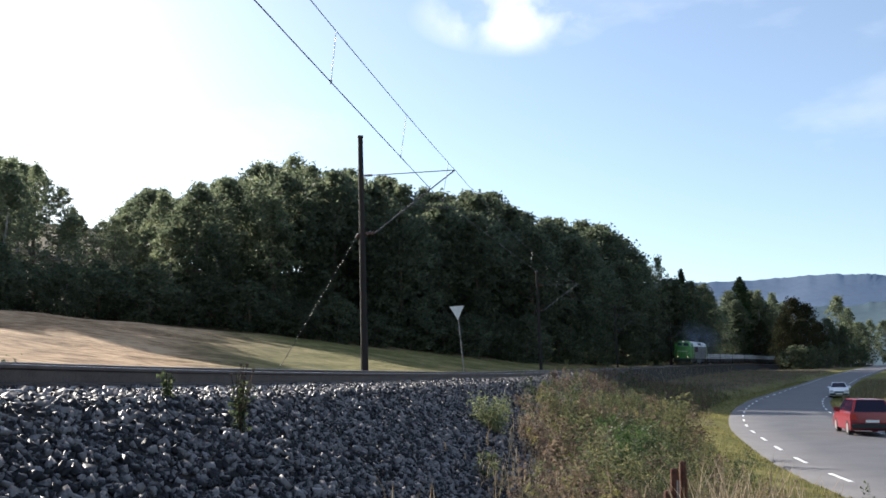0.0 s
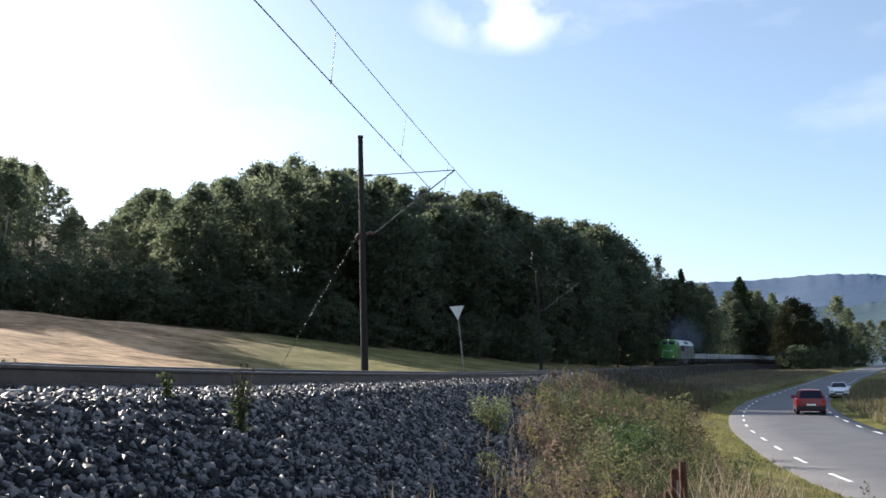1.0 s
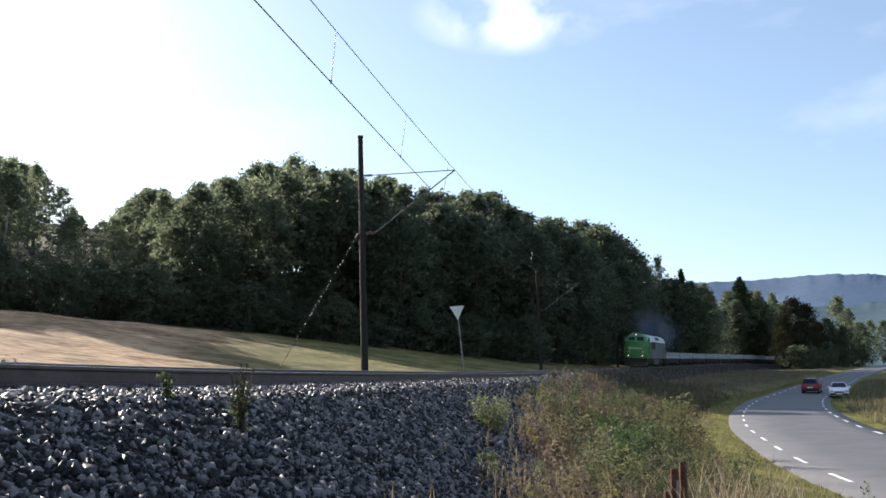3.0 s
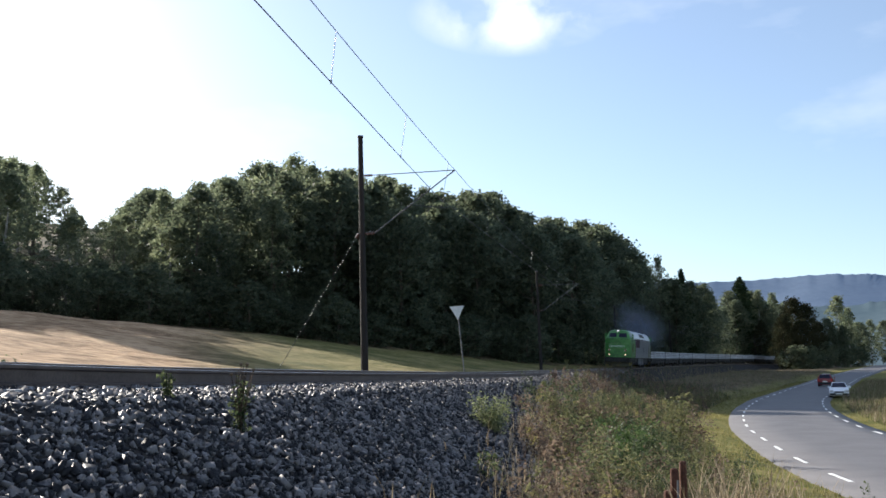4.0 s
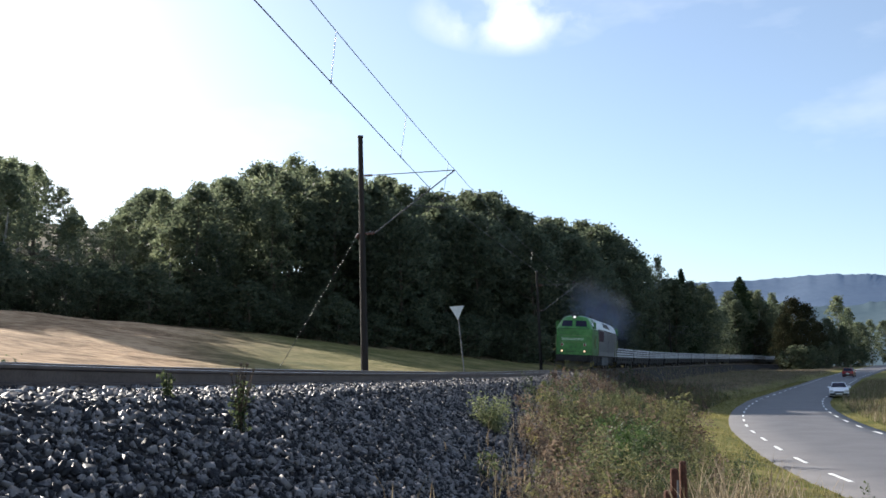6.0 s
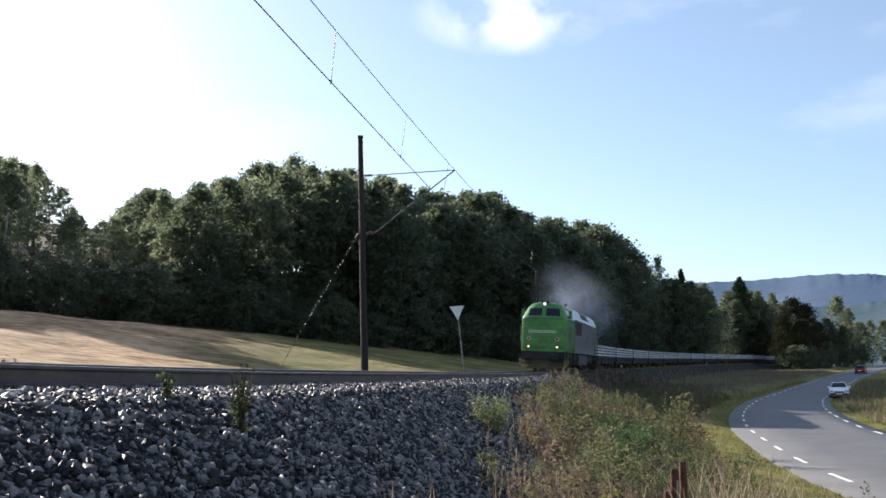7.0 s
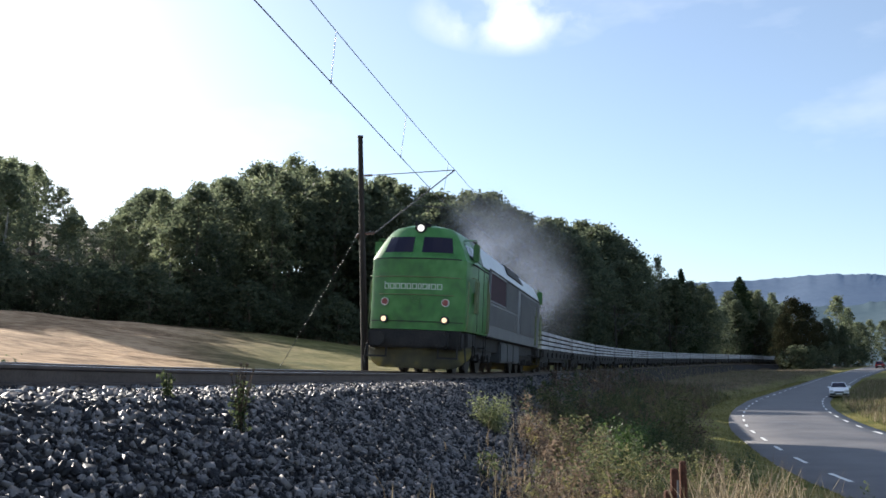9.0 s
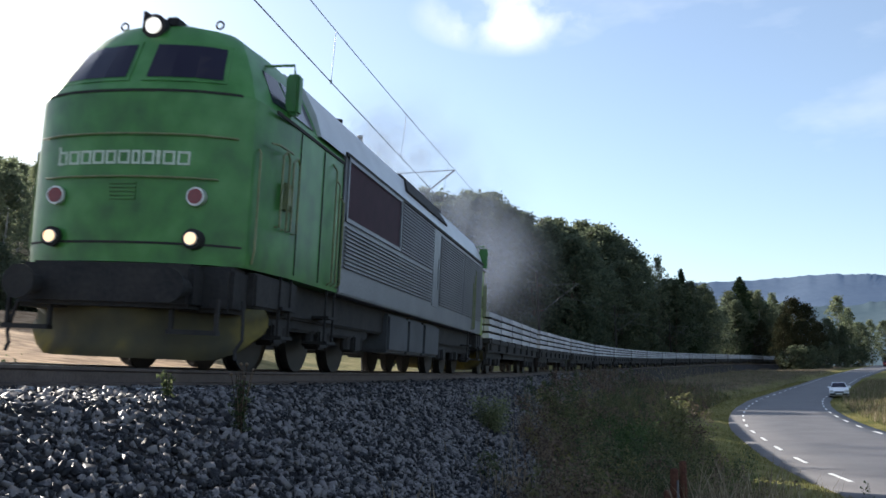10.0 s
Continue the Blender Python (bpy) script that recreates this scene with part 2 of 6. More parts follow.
def ground_height(px, py):
    px, py = np.asarray(px, float), np.asarray(py, float)
    dt, it = near(px, py, TX, TY)
    d = (px - TX[it]) * np.cos(TH[it]) - (py - TY[it]) * np.sin(TH[it])
    d = np.where(np.abs(d) < dt * 0.7, np.sign(d + 1e-9) * dt, d)
    zt = TZ[it]
    dr, ir = near(px, py, RMX, RMY)
    side = (px - RMX[ir]) * RNX[ir] + (py - RMY[ir]) * RNY[ir]
    e = np.maximum(dr - 3.9, 0)
    zr = RZ[ir] - 0.06
    # between railway and road
    foot = np.maximum(d - 3.9, 0)
    frac = foot / (foot + e + 1e-6)
    right = (zt - 1.6) * (1 - frac) + zr * frac - 0.4 * np.exp(-((e - 2.6) / 1.2) ** 2) * (foot > 2)
    right = np.where(d < 3.9, zt - 0.75 - 0.85 * np.clip((d - 2.0) / 1.9, 0, 1), right)
    bank = zr + 1.5 * smoothstep(1.2, 9, e) + 0.02 * np.maximum(e - 9, 0)
    right = np.where((side > 0), bank, right)
    # field and hill on the other side
    away = np.maximum(-d - 2.4, 0)
    field = zt - 0.45 + 6.9 * (1 - np.exp(-(away / 32.0) ** 1.5))
    a = px / np.maximum(py, 20)
    crest = np.interp(a, HILL_A, HILL_G) + EYE
    edge = np.interp(a, EDGE_A, EDGE_Y)
    up = smoothstep(edge - 4, edge + 62, py) * smoothstep(4, 40, away)
    beyond = np.clip(py - edge - 55, 0, 75)
    hill = field + np.maximum(crest - field, 0) * up + beyond * (0.17 * smoothstep(-0.27, -0.36, a) + 0.06 * (a < 0.1))
    z = np.where(d > 0, right, hill)
    far = smoothstep(260, 700, np.hypot(px, py))
    return z * (1 - far) + (EYE + 9 + 0.004 * np.hypot(px, py)) * far


def build_ground():
    def lines(a, b, c, d, fine, mid):
        inner = np.arange(b, c, fine)
        left = b - np.cumsum(fine * mid ** np.arange(1, 200))
        right = c + np.cumsum(fine * mid ** np.arange(1, 200))
        return np.concatenate([left[left > a][::-1], inner, right[right < d]])
    gx = lines(-2600, -12, 30, 2600, 0.7, 1.045)
    gy = lines(-1200, 0, 60, 3600, 0.8, 1.036)
    X, Y = np.meshgrid(gx, gy)
    Z = ground_height(X.ravel(), Y.ravel())
    bumps = np.array([noise.noise((x * 0.35, y * 0.35, 0)) for x, y in zip(X.ravel(), Y.ravel())])
    dr, _ = near(X.ravel(), Y.ravel(), RMX, RMY)
    rough_field = np.array([noise.noise((x * 0.16 + y * 0.05, y * 0.11, 5)) for x, y in zip(X.ravel(), Y.ravel())])
    Z = Z + (0.10 * bumps + 0.22 * rough_field * smoothstep(30, 50, Y.ravel()) * (X.ravel() < 20)) * smoothstep(3.6, 6, dr)
    n = len(gx)
    faces = [(j * n + i, j * n + i + 1, (j + 1) * n + i + 1, (j + 1) * n + i) for j in range(len(gy) - 1) for i in range(n - 1)]
    ob = mesh_object("ground", np.column_stack([X.ravel(), Y.ravel(), Z]), faces, M_GROUND, True)
    px, py = X.ravel(), Y.ravel()
    dt, it = near(px, py, TX, TY)
    d = (px - TX[it]) * np.cos(TH[it]) - (py - TY[it]) * np.sin(TH[it])
    a = px / np.maximum(py, 20)
    edge = np.interp(a, EDGE_A, EDGE_Y)
    wob = 5 * np.array([noise.noise((x * 0.05, y * 0.05, 3)) for x, y in zip(px, py)])
    left = (d < 0).astype(float)
    field = left * smoothstep(5, 9, -d) * (1 - smoothstep(edge - 6, edge - 2, py))
    # green grass by bearing; its darker tone also paints in the trees' shade
    greener_shaded = smoothstep(-0.32, -0.14, a + wob * 0.012) * smoothstep(10, 26, py)
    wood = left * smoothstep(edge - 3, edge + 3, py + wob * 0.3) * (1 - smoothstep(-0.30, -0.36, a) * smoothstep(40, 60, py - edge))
    verge = np.maximum((1 - left) * smoothstep(4.6, 3.6, np.abs(dr - 3.2) - 0.6), field * greener_shaded * 0.8)
    verge = np.maximum(verge, left * smoothstep(2.5, 4, -d) * (1 - smoothstep(6, 9, -d)) * 0.7)
    attr = ob.data.color_attributes.new("land_use", "FLOAT_COLOR", "POINT")
    col = np.column_stack([field * (1 - greener_shaded * 0.8), wood, verge * (1 - wood), np.ones(len(px))]).astype(np.float32)
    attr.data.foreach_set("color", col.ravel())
    return tagged(ob, "rolling meadow and field ground with dry grass", "ground", kind="structure")


build_ground()


def strip(name, rows, mat, smooth=False):
    """A swept surface: rows of points, one row for each station."""
    n = len(rows[0])
    verts = [p for r in rows for p in r]
    faces = [(j * n + i, j * n + i + 1, (j + 1) * n + i + 1, (j + 1) * n + i) for j in range(len(rows) - 1) for i in range(n - 1)]
    return mesh_object(name, verts, faces, mat, smooth)


def build_road():
    rows = []
    for i in range(len(RY)):
        row = []
        for w, h in ((-3.95, -0.25), (-3.8, 0.0), (-1.5, 0.05), (0, 0.07), (1.5, 0.05), (2.85, 0.02), (3.0, -0.25)):
            row.append((RMX[i] + RNX[i] * w, RMY[i] + RNY[i] * w, RZ[i] + h))
        rows.append(row)
    road = tagged(strip("road", rows, M_ASPHALT, True), "worn grey asphalt country road with dashed edge lines", "road", kind="structure")
    arc = np.concatenate([[0], np.cumsum(np.hypot(np.diff(RMX), np.diff(RMY)))])

    def at(s, w, h):
        x, y, z, nx, ny = (float(np.interp(s, arc, v)) for v in (RMX, RMY, RZ, RNX, RNY))
        return (x + nx * w, y + ny * w, z + h)
    for w in (-3.0, 2.3):
        s = 62.0
        while s < 320:
            bm = bmesh.new()
            q = [bm.verts.new(at(s + a, w + b, (0.02 if w < 0 else 0.039) + h)) for h in (0, 0.006) for a in (0, 1.0, 2.0) for b in (-0.06, 0.06)]
            for k in (0, 2):
                bm.faces.new((q[6 + k], q[8 + k], q[9 + k], q[7 + k]))
                bm.faces.new((q[k], q[2 + k], q[8 + k], q[6 + k]))
                bm.faces.new((q[1 + k], q[7 + k], q[9 + k], q[3 + k]))
            part("edge_dash", bm, M_LINE, road)
            s += 5.0
    # tarred seams across the asphalt
    for s, lean in ((119.0, 0.8), (139.0, 0.4), (161.0, -0.5)):
        bm = bmesh.new()
        rows = [[bm.verts.new(at(s + lean * w + 0.12 * math.sin(w * 3) + o, w, 0.080 - 0.02 * abs(w))) for o in (0, 0.10)] for w in np.linspace(-3.5, 2.7, 18)]
        for a, b in zip(rows, rows[1:]):
            bm.faces.new((a[0], b[0], b[1], a[1]))
        part("tar_seam", bm, M_TAR, road, "dark tar seam across the asphalt")
    return road


build_road()


def build_track():
    st = np.concatenate([np.arange(-30, 60, 1.0), np.arange(60, 478, 3.0)])
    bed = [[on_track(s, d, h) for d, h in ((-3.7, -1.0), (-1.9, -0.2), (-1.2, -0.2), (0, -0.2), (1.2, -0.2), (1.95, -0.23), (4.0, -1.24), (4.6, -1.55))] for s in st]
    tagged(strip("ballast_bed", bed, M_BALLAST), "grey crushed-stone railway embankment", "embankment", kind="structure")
    prof = [(-0.036, -0.004), (-0.036, -0.03), (-0.01, -0.045), (-0.01, -0.14), (-0.07, -0.155), (-0.07, -0.172), (0.07, -0.172), (0.07, -0.155), (0.01, -0.14), (0.01, -0.045), (0.036, -0.03), (0.036, -0.004)]
    for d in (-0.7535, 0.7535):
        rail = strip("rail", [[on_track(s, d + a, h) for a, h in prof] for s in st], M_RAIL)
        tagged(rail, "rust-brown steel rail with a worn bright head", "rail", "rails of the line", "structure")
        head = strip("rail_head", [[on_track(s, d + a, h) for a, h in ((-0.036, -0.004), (-0.03, 0.0), (0.03, 0.0), (0.036, -0.004))] for s in st], M_RAILTOP)
        head.parent = rail
    bed_thing = bpy.data.objects["ballast_bed"]
    bm = box(bmesh.new(), -1.25, 1.25, -0.13, 0.13, -0.16, 0.0, 0.02)
    me = bpy.data.meshes.new("sleeper")
    bm.to_mesh(me)
    bm.free()
    me.materials.append(M_CONCRETE)
    for k in range(150):
        s = -28 + 0.62 * k
        p, q = on_track(s, 0, -0.178), on_track(s + 1, 0, -0.178)
        ob = new("sleeper", me)
        ob.parent = bed_thing
        ob.matrix_basis = Matrix.Translation(p) @ Euler((math.asin((q - p).normalized().z), CANT, -math.atan2(q.x - p.x, q.y - p.y))).to_matrix().to_4x4()


build_track()


# ---- plants ----
def leaves_mesh(name, centres, along_v, across_v, mat):
    """Many small leaves: each a pointed blade, broad at its stalk, with its tip along along_v."""
    n = len(centres)
    v = np.empty((n, 3, 3))
    v[:, 0] = centres - along_v * 0.5 - across_v * 0.5
    v[:, 1] = centres - along_v * 0.5 + across_v * 0.5
    v[:, 2] = centres + along_v * 0.5
    me = bpy.data.meshes.new(name)
    me.vertices.add(n * 3)
    me.vertices.foreach_set("co", v.astype(np.float32).ravel())
    me.loops.add(n * 3)
    me.loops.foreach_set("vertex_index", np.arange(n * 3, dtype=np.int32))
    me.polygons.add(n)
    me.polygons.foreach_set("loop_start", np.arange(0, n * 3, 3, dtype=np.int32))
    me.update(calc_edges=True)
    me.materials.append(mat)
    return me


def random_dirs(rng, n):
    v = rng.normal(size=(n, 3))
    return v / np.linalg.norm(v, axis=1)[:, None]


def leaf_set(rng, centres, size, mat, name, droop=0.0):
    n = len(centres)
    a = random_dirs(rng, n)
    a[:, 2] = a[:, 2] * 0.6 - droop
    a /= np.linalg.norm(a, axis=1)[:, None]
    b = np.cross(a, random_dirs(rng, n))
    b /= np.maximum(np.linalg.norm(b, axis=1), 1e-3)[:, None]
    s = size * rng.uniform(0.6, 1.35, n)[:, None]
    return leaves_mesh(name, centres, a * s, b * s * 0.66, mat)


def limb_mesh(name, rng, height, spread, base_r, mat, limbs=9, start=0.25):
    bm = bmesh.new()
    bends = [Vector((0, 0, -0.3))]
    for k in range(1, 6):
        f = k / 5
        bends.append(Vector((rng.normal() * 0.02 * height * f, rng.normal() * 0.02 * height * f, height * 0.86 * f)))
    for k in range(5):
        rod(bm, bends[k], bends[k + 1], base_r * (1 - 0.17 * k), base_r * (1 - 0.17 * (k + 1)), 7)
    for k in range(limbs):
        f = start + (0.95 - start) * (k + rng.uniform(0, 0.8)) / limbs
        q = f * 5
        i = min(int(q), 4)
        a = bends[i].lerp(bends[i + 1], q - i)
        ang = k * 2.4 + rng.uniform(-0.4, 0.4)
        r = spread * (1.05 - 0.6 * f) * rng.uniform(0.7, 1.0)
        mid = a + Vector((math.cos(ang) * r * 0.5, math.sin(ang) * r * 0.5, height * 0.06))
        tip = a + Vector((math.cos(ang) * r, math.sin(ang) * r, height * rng.uniform(0.06, 0.14)))
        rod(bm, a, mid, base_r * 0.4 * (1.1 - f), base_r * 0.25 * (1.1 - f), 5)
        rod(bm, mid, tip, base_r * 0.25 * (1.1 - f), 0.015, 5)
    me = bpy.data.meshes.new(name)
    bm.to_mesh(me)
    bm.free()
    me.materials.append(mat)
    return me


def broadleaf(seed, height, spread, low, clumps, per, size, mat, bark, lean=0.0):
    """Meshes of one broadleaved tree: limbs, and a crown of leaf clumps round their ends."""
    rng = np.random.default_rng(seed)
    limbs = limb_mesh("trunk", rng, height, spread, 0.014 * height, bark)
    pts = []
    for k in range(clumps):
        f = ((k + rng.uniform(0, 1)) / clumps) ** 0.85
        z = height * (low + (1 - low) * f)
        belt = math.sin(math.pi * min(1, 0.16 + 0.84 * f ** 1.15)) ** 0.75
        ang = k * 2.39996 + rng.uniform(-0.5, 0.5)
        lobe = 0.82 + 0.45 * noise.noise((math.cos(ang) * 1.3, math.sin(ang) * 1.3, f * 3.5 + seed * 7.1))
        r = spread * belt * lobe * rng.uniform(0.12, 1.0) ** 0.5
        c = np.array([math.cos(ang) * r + lean * f, math.sin(ang) * r, z - 0.02 * height])
        rad = spread * rng.uniform(0.11, 0.25)
        n = int(per * rng.uniform(0.5, 1.4))
        d = np.clip(rng.normal(size=(n, 3)) * 0.6, -1.1, 1.1)
        d[:, 2] *= 0.62
        pts.append(c + d * rad)
    pts = np.vstack(pts)
    return limbs, leaf_set(rng, pts, size, mat, "crown", 0.2)


def conifer(seed, height, spread, mat, bark, n=4200):
    rng = np.random.default_rng(seed)
    limbs = limb_mesh("trunk", rng, height * 1.1, spread * 0.7, 0.012 * height, bark, 6)
    f = rng.uniform(0, 1, n) ** 0.75
    tier = np.floor(f * 15) / 15
    z = height * (1 - 0.94 * f)
    ang = rng.uniform(0, 2 * np.pi, n)
    lobes = 0.72 + 0.28 * np.sin(ang * 5 + tier * 40)
    r = spread * (0.06 + f ** 0.8) * lobes * rng.uniform(0.25, 1, n) ** 0.6
    pts = np.column_stack([np.cos(ang) * r, np.sin(ang) * r, z - 0.22 * r + (f - tier) * 0.5])
    return limbs, leaf_set(rng, pts, 0.42, mat, "crown", 0.5)


# lighter leaf of birches and thin crowns, paled further to hold painted haze
M_LEAF_B = material("lighter_hazed_leaf", [(0.11, 0.135, 0.085), (0.16, 0.19, 0.115), (0.24, 0.26, 0.155)], 0.3, 0.5, island=0.3, translucent=0.74, spec=0.38)
M_NEEDLE = material("spruce_needle", [(0.025, 0.042, 0.022), (0.055, 0.075, 0.035)], 0.5, 0.9, island=0.2, translucent=0.15, spec=0.03)
M_BIRCH = material("birch_bark", [(0.10, 0.09, 0.08), (0.55, 0.53, 0.5)], 2.5, 0.8, stretch=(1, 1, 3))
KINDS = {
    "oak": broadleaf(1, 15, 4.6, 0.14, 112, 46, 0.44, M_LEAF, M_BARK),
    "ash": broadleaf(2, 16, 4.1, 0.16, 108, 46, 0.42, M_LEAF, M_BARK, 0.6),
    "elm": broadleaf(3, 15, 5.2, 0.10, 118, 46, 0.46, M_LEAF, M_BARK, -0.5),
    "thin": broadleaf(4, 15, 3.9, 0.28, 62, 44, 0.36, M_LEAF_B, M_BARK),
    "birch": broadleaf(5, 16, 3.6, 0.10, 100, 48, 0.38, M_LEAF_B, M_BIRCH),
    "shrub": broadleaf(6, 5, 3.0, 0.02, 46, 50, 0.32, M_LEAF, M_BARK),
    "spruce": conifer(7, 16, 3.2, M_NEEDLE, M_BARK),
    "copper": broadleaf(8, 15, 5.2, 0.05, 120, 50, 0.44, material("dark_leaf", [(0.02, 0.024, 0.014), (0.035, 0.038, 0.02), (0.06, 0.054, 0.03)], 0.3, 0.9, island=0.2, translucent=0.3, spec=0.03), M_BARK),
}
FULL = {"oak": 15, "ash": 16, "elm": 15, "thin": 15, "birch": 16, "shrub": 5, "spruce": 16, "copper": 15}
SAY = {"oak": "dense dark green broadleaved tree at the wood's edge", "ash": "tall dark green broadleaved tree in the wood",
       "elm": "broad dark green tree with a rounded crown", "thin": "thin-crowned tree with gaps between its branches",
       "birch": "light green birch with a slender crown", "shrub": "dark green bushy shrub at the foot of the wood",
       "spruce": "dark pointed spruce among broadleaved trees", "copper": "dark broad tree beside the railway"}


def plant_tree(kind, x, y, height, turn=0.0, wide=1.0, z=None):
    limbs, leaves = KINDS[kind]
    if z is None:
        z = float(ground_height([x], [y])[0])
    k = height / FULL[kind]
    name = {"shrub": "shrub", "birch": "birch", "spruce": "spruce"}.get(kind, "tree")
    thing = empty(name, Matrix.Translation((x, y, z - 0.1)) @ Euler((0, 0, turn)).to_matrix().to_4x4() @ Matrix.Diagonal((k * wide, k * wide, k, 1)))
    for nm, me in (("trunk", limbs), ("crown", leaves)):
        ob = new(nm, me)
        ob.parent = thing
    return tagged(thing, SAY[kind], "bush" if kind == "shrub" else "tree", "shrubs of the wood" if kind == "shrub" else "trees of the wood")


# the wood's skyline, by bearing (x / y): how steeply its tree tops stand above eye height
# the first two entries belong to unseen trees, raised to shade the field
SKY_A = [-1.2, -0.6, -0.51, -0.49, -0.452, -0.423, -0.405, -0.392, -0.364, -0.355, -0.335, -0.32, -0.288, -0.27, -0.239, -0.214, -0.202, -0.165, -0.14, -0.084, -0.052, 0.01, 0.06, 0.072, 0.134, 0.183, 0.204, 0.219, 0.24, 0.252, 0.279, 0.295]
SKY_T = [0.50, 0.42, 0.27, 0.253, 0.247, 0.228, 0.197, 0.185, 0.182, 0.19, 0.216, 0.224, 0.214, 0.224, 0.233, 0.229, 0.246, 0.254, 0.24, 0.24, 0.229, 0.218, 0.212, 0.196, 0.183, 0.177, 0.158, 0.143, 0.133, 0.115, 0.109, 0.087]


def build_wood():
    rng = random.Random(11)
    spots = []
    y = 86.0
    while y < 215:
        step = 5.6 if y < 125 else 6.6
        x = -0.86 * y
        while x < 0.30 * y:
            px, py = x + rng.uniform(-1.8, 1.8), y + rng.uniform(-2.4, 2.4)
            a = px / py
            edge = float(np.interp(a, EDGE_A, EDGE_Y))
            x += step
            if py < edge + 1 or py > edge + 68:
                continue
            spots.append((px, py, a, py - edge))
        y += 6.4 if y < 125 else 8.5
    arr = np.array(spots)
    zs = ground_height(arr[:, 0], arr[:, 1])
    dt, it = near(arr[:, 0], arr[:, 1], TX, TY)
    for (px, py, a, depth), z, q, i in zip(spots, zs, dt, it):
        if q < 6.5 or px > TX[i]:
            continue
        limit = float(np.interp(a, SKY_A, SKY_T)) * py + EYE - z
        # out of view on the left: unseen front rows only, added for field shade
        if a < -0.53 and depth > 20:
            continue
        if depth > 24:
            h = limit * rng.uniform(0.92, 1.02) if limit < 26 else rng.uniform(15, 20)
        else:
            h = min(rng.uniform(15, 22) if a > -0.5 else rng.uniform(17, 24), limit * (rng.uniform(0.72, 1.0) if depth < 6 else rng.uniform(0.88, 1.03)))
        if h < 4.5 or (a < -0.33 and depth > 10 and rng.random() < 0.35):
            continue
        # paler-leaved kinds on the left stand in for the bright haze there
        left = a < -0.34 or (a < -0.14 and rng.random() < 0.55)
        kind = rng.choice(["thin", "birch", "birch", "thin"] if left else ["oak", "ash", "elm", "oak", "birch", "ash", "birch"] if a < -0.02 else ["oak", "ash", "elm", "oak", "elm", "ash"])
        plant_tree(kind, px, py, h, rng.uniform(0, 6.28), rng.uniform(0.9, 1.2) * min(1.25, max(1.0, 14 / h) ** 0.5), float(z))
    # shrubs close the wood's foot
    a = -0.72
    while a < 0.285:
        edge = float(np.interp(a, EDGE_A, EDGE_Y))
        for off in (-1.5, 4.0):
            py = edge + off + rng.uniform(-1.5, 1.5)
            px = (a + rng.uniform(-0.008, 0.008)) * py
            dt, it = near(np.array([px]), np.array([py]), TX, TY)
            if dt[0] > 5.5 and px < TX[it[0]]:
                plant_tree("shrub", px, py, rng.uniform(3.2, 6.0), rng.uniform(0, 6.28), rng.uniform(1.0, 1.4))
        a += 0.034
    # tall thin trees on the skyline, spruces and odd trees at the wood's end, beyond the bend, and between railway and road:
    # kind, bearing, distance, slope of the line of sight to the top, width
    for kind, a, py, top, w in (
            ("thin", -0.165, 118, 0.257, 0.9), ("thin", -0.192, 116, 0.249, 0.9), ("thin", -0.145, 122, 0.247, 0.9), ("thin", -0.475, 104, 0.256, 0.8), ("thin", -0.448, 106, 0.248, 0.8),
            ("thin", 0.233, 182, 0.144, 0.55), ("spruce", 0.258, 190, 0.130, 1.1), ("ash", 0.251, 186, 0.118, 1.0), ("ash", 0.268, 196, 0.117, 0.9), ("oak", 0.263, 200, 0.113, 1.0),
            ("elm", 0.280, 202, 0.113, 0.8), ("ash", 0.290, 212, 0.103, 0.9), ("elm", 0.285, 236, 0.098, 1.0), ("oak", 0.275, 219, 0.105, 0.9),
            ("ash", 0.299, 246, 0.086, 1.0), ("spruce", 0.321, 264, 0.121, 1.75), ("oak", 0.309, 262, 0.106, 0.9), ("oak", 0.331, 268, 0.106, 1.0), ("copper", 0.300, 262, 0.080, 1.0), ("copper", 0.318, 270, 0.080, 1.0), ("copper", 0.338, 276, 0.082, 1.0), ("copper", 0.356, 286, 0.082, 1.0), ("elm", 0.262, 206, 0.092, 1.0), ("elm", 0.274, 210, 0.085, 1.0), ("oak", 0.315, 258, 0.096, 1.0), ("birch", 0.340, 264, 0.107, 0.8),
            ("oak", 0.331, 276, 0.097, 1.1), ("birch", 0.355, 272, 0.104, 0.8), ("elm", 0.347, 266, 0.094, 1.0), ("oak", 0.352, 286, 0.092, 1.1), ("elm", 0.361, 292, 0.092, 1.1),
            ("copper", 0.378, 234, 0.098, 1.0), ("copper", 0.366, 230, 0.080, 0.9), ("copper", 0.391, 236, 0.092, 0.9), ("copper", 0.403, 238, 0.072, 0.85), ("copper", 0.386, 228, 0.075, 1.0),
            ("elm", 0.414, 250, 0.076, 0.9), ("elm", 0.431, 248, 0.068, 0.9), ("copper", 0.342, 258, 0.074, 0.9), ("shrub", 0.374, 224, 0.046, 1.2), ("shrub", 0.386, 222, 0.046, 1.2), ("shrub", 0.396, 226, 0.046, 1.2), ("shrub", 0.410, 232, 0.05, 1.0),
            ("birch", 0.425, 252, 0.101, 1.0), ("birch", 0.436, 256, 0.088, 0.95), ("oak", 0.420, 247, 0.066, 1.0), ("oak", 0.448, 260, 0.072, 1.0), ("birch", 0.459, 268, 0.075, 1.0), ("oak", 0.436, 264, 0.075, 1.1),
            ("oak", 0.475, 282, 0.074, 1.0), ("birch", 0.490, 288, 0.078, 1.0), ("elm", 0.500, 300, 0.072, 1.1), ("oak", 0.445, 290, 0.072, 1.0), ("shrub", 0.429, 240, 0.045, 1.2), ("shrub", 0.444, 243, 0.045, 1.2)):
        px = a * py
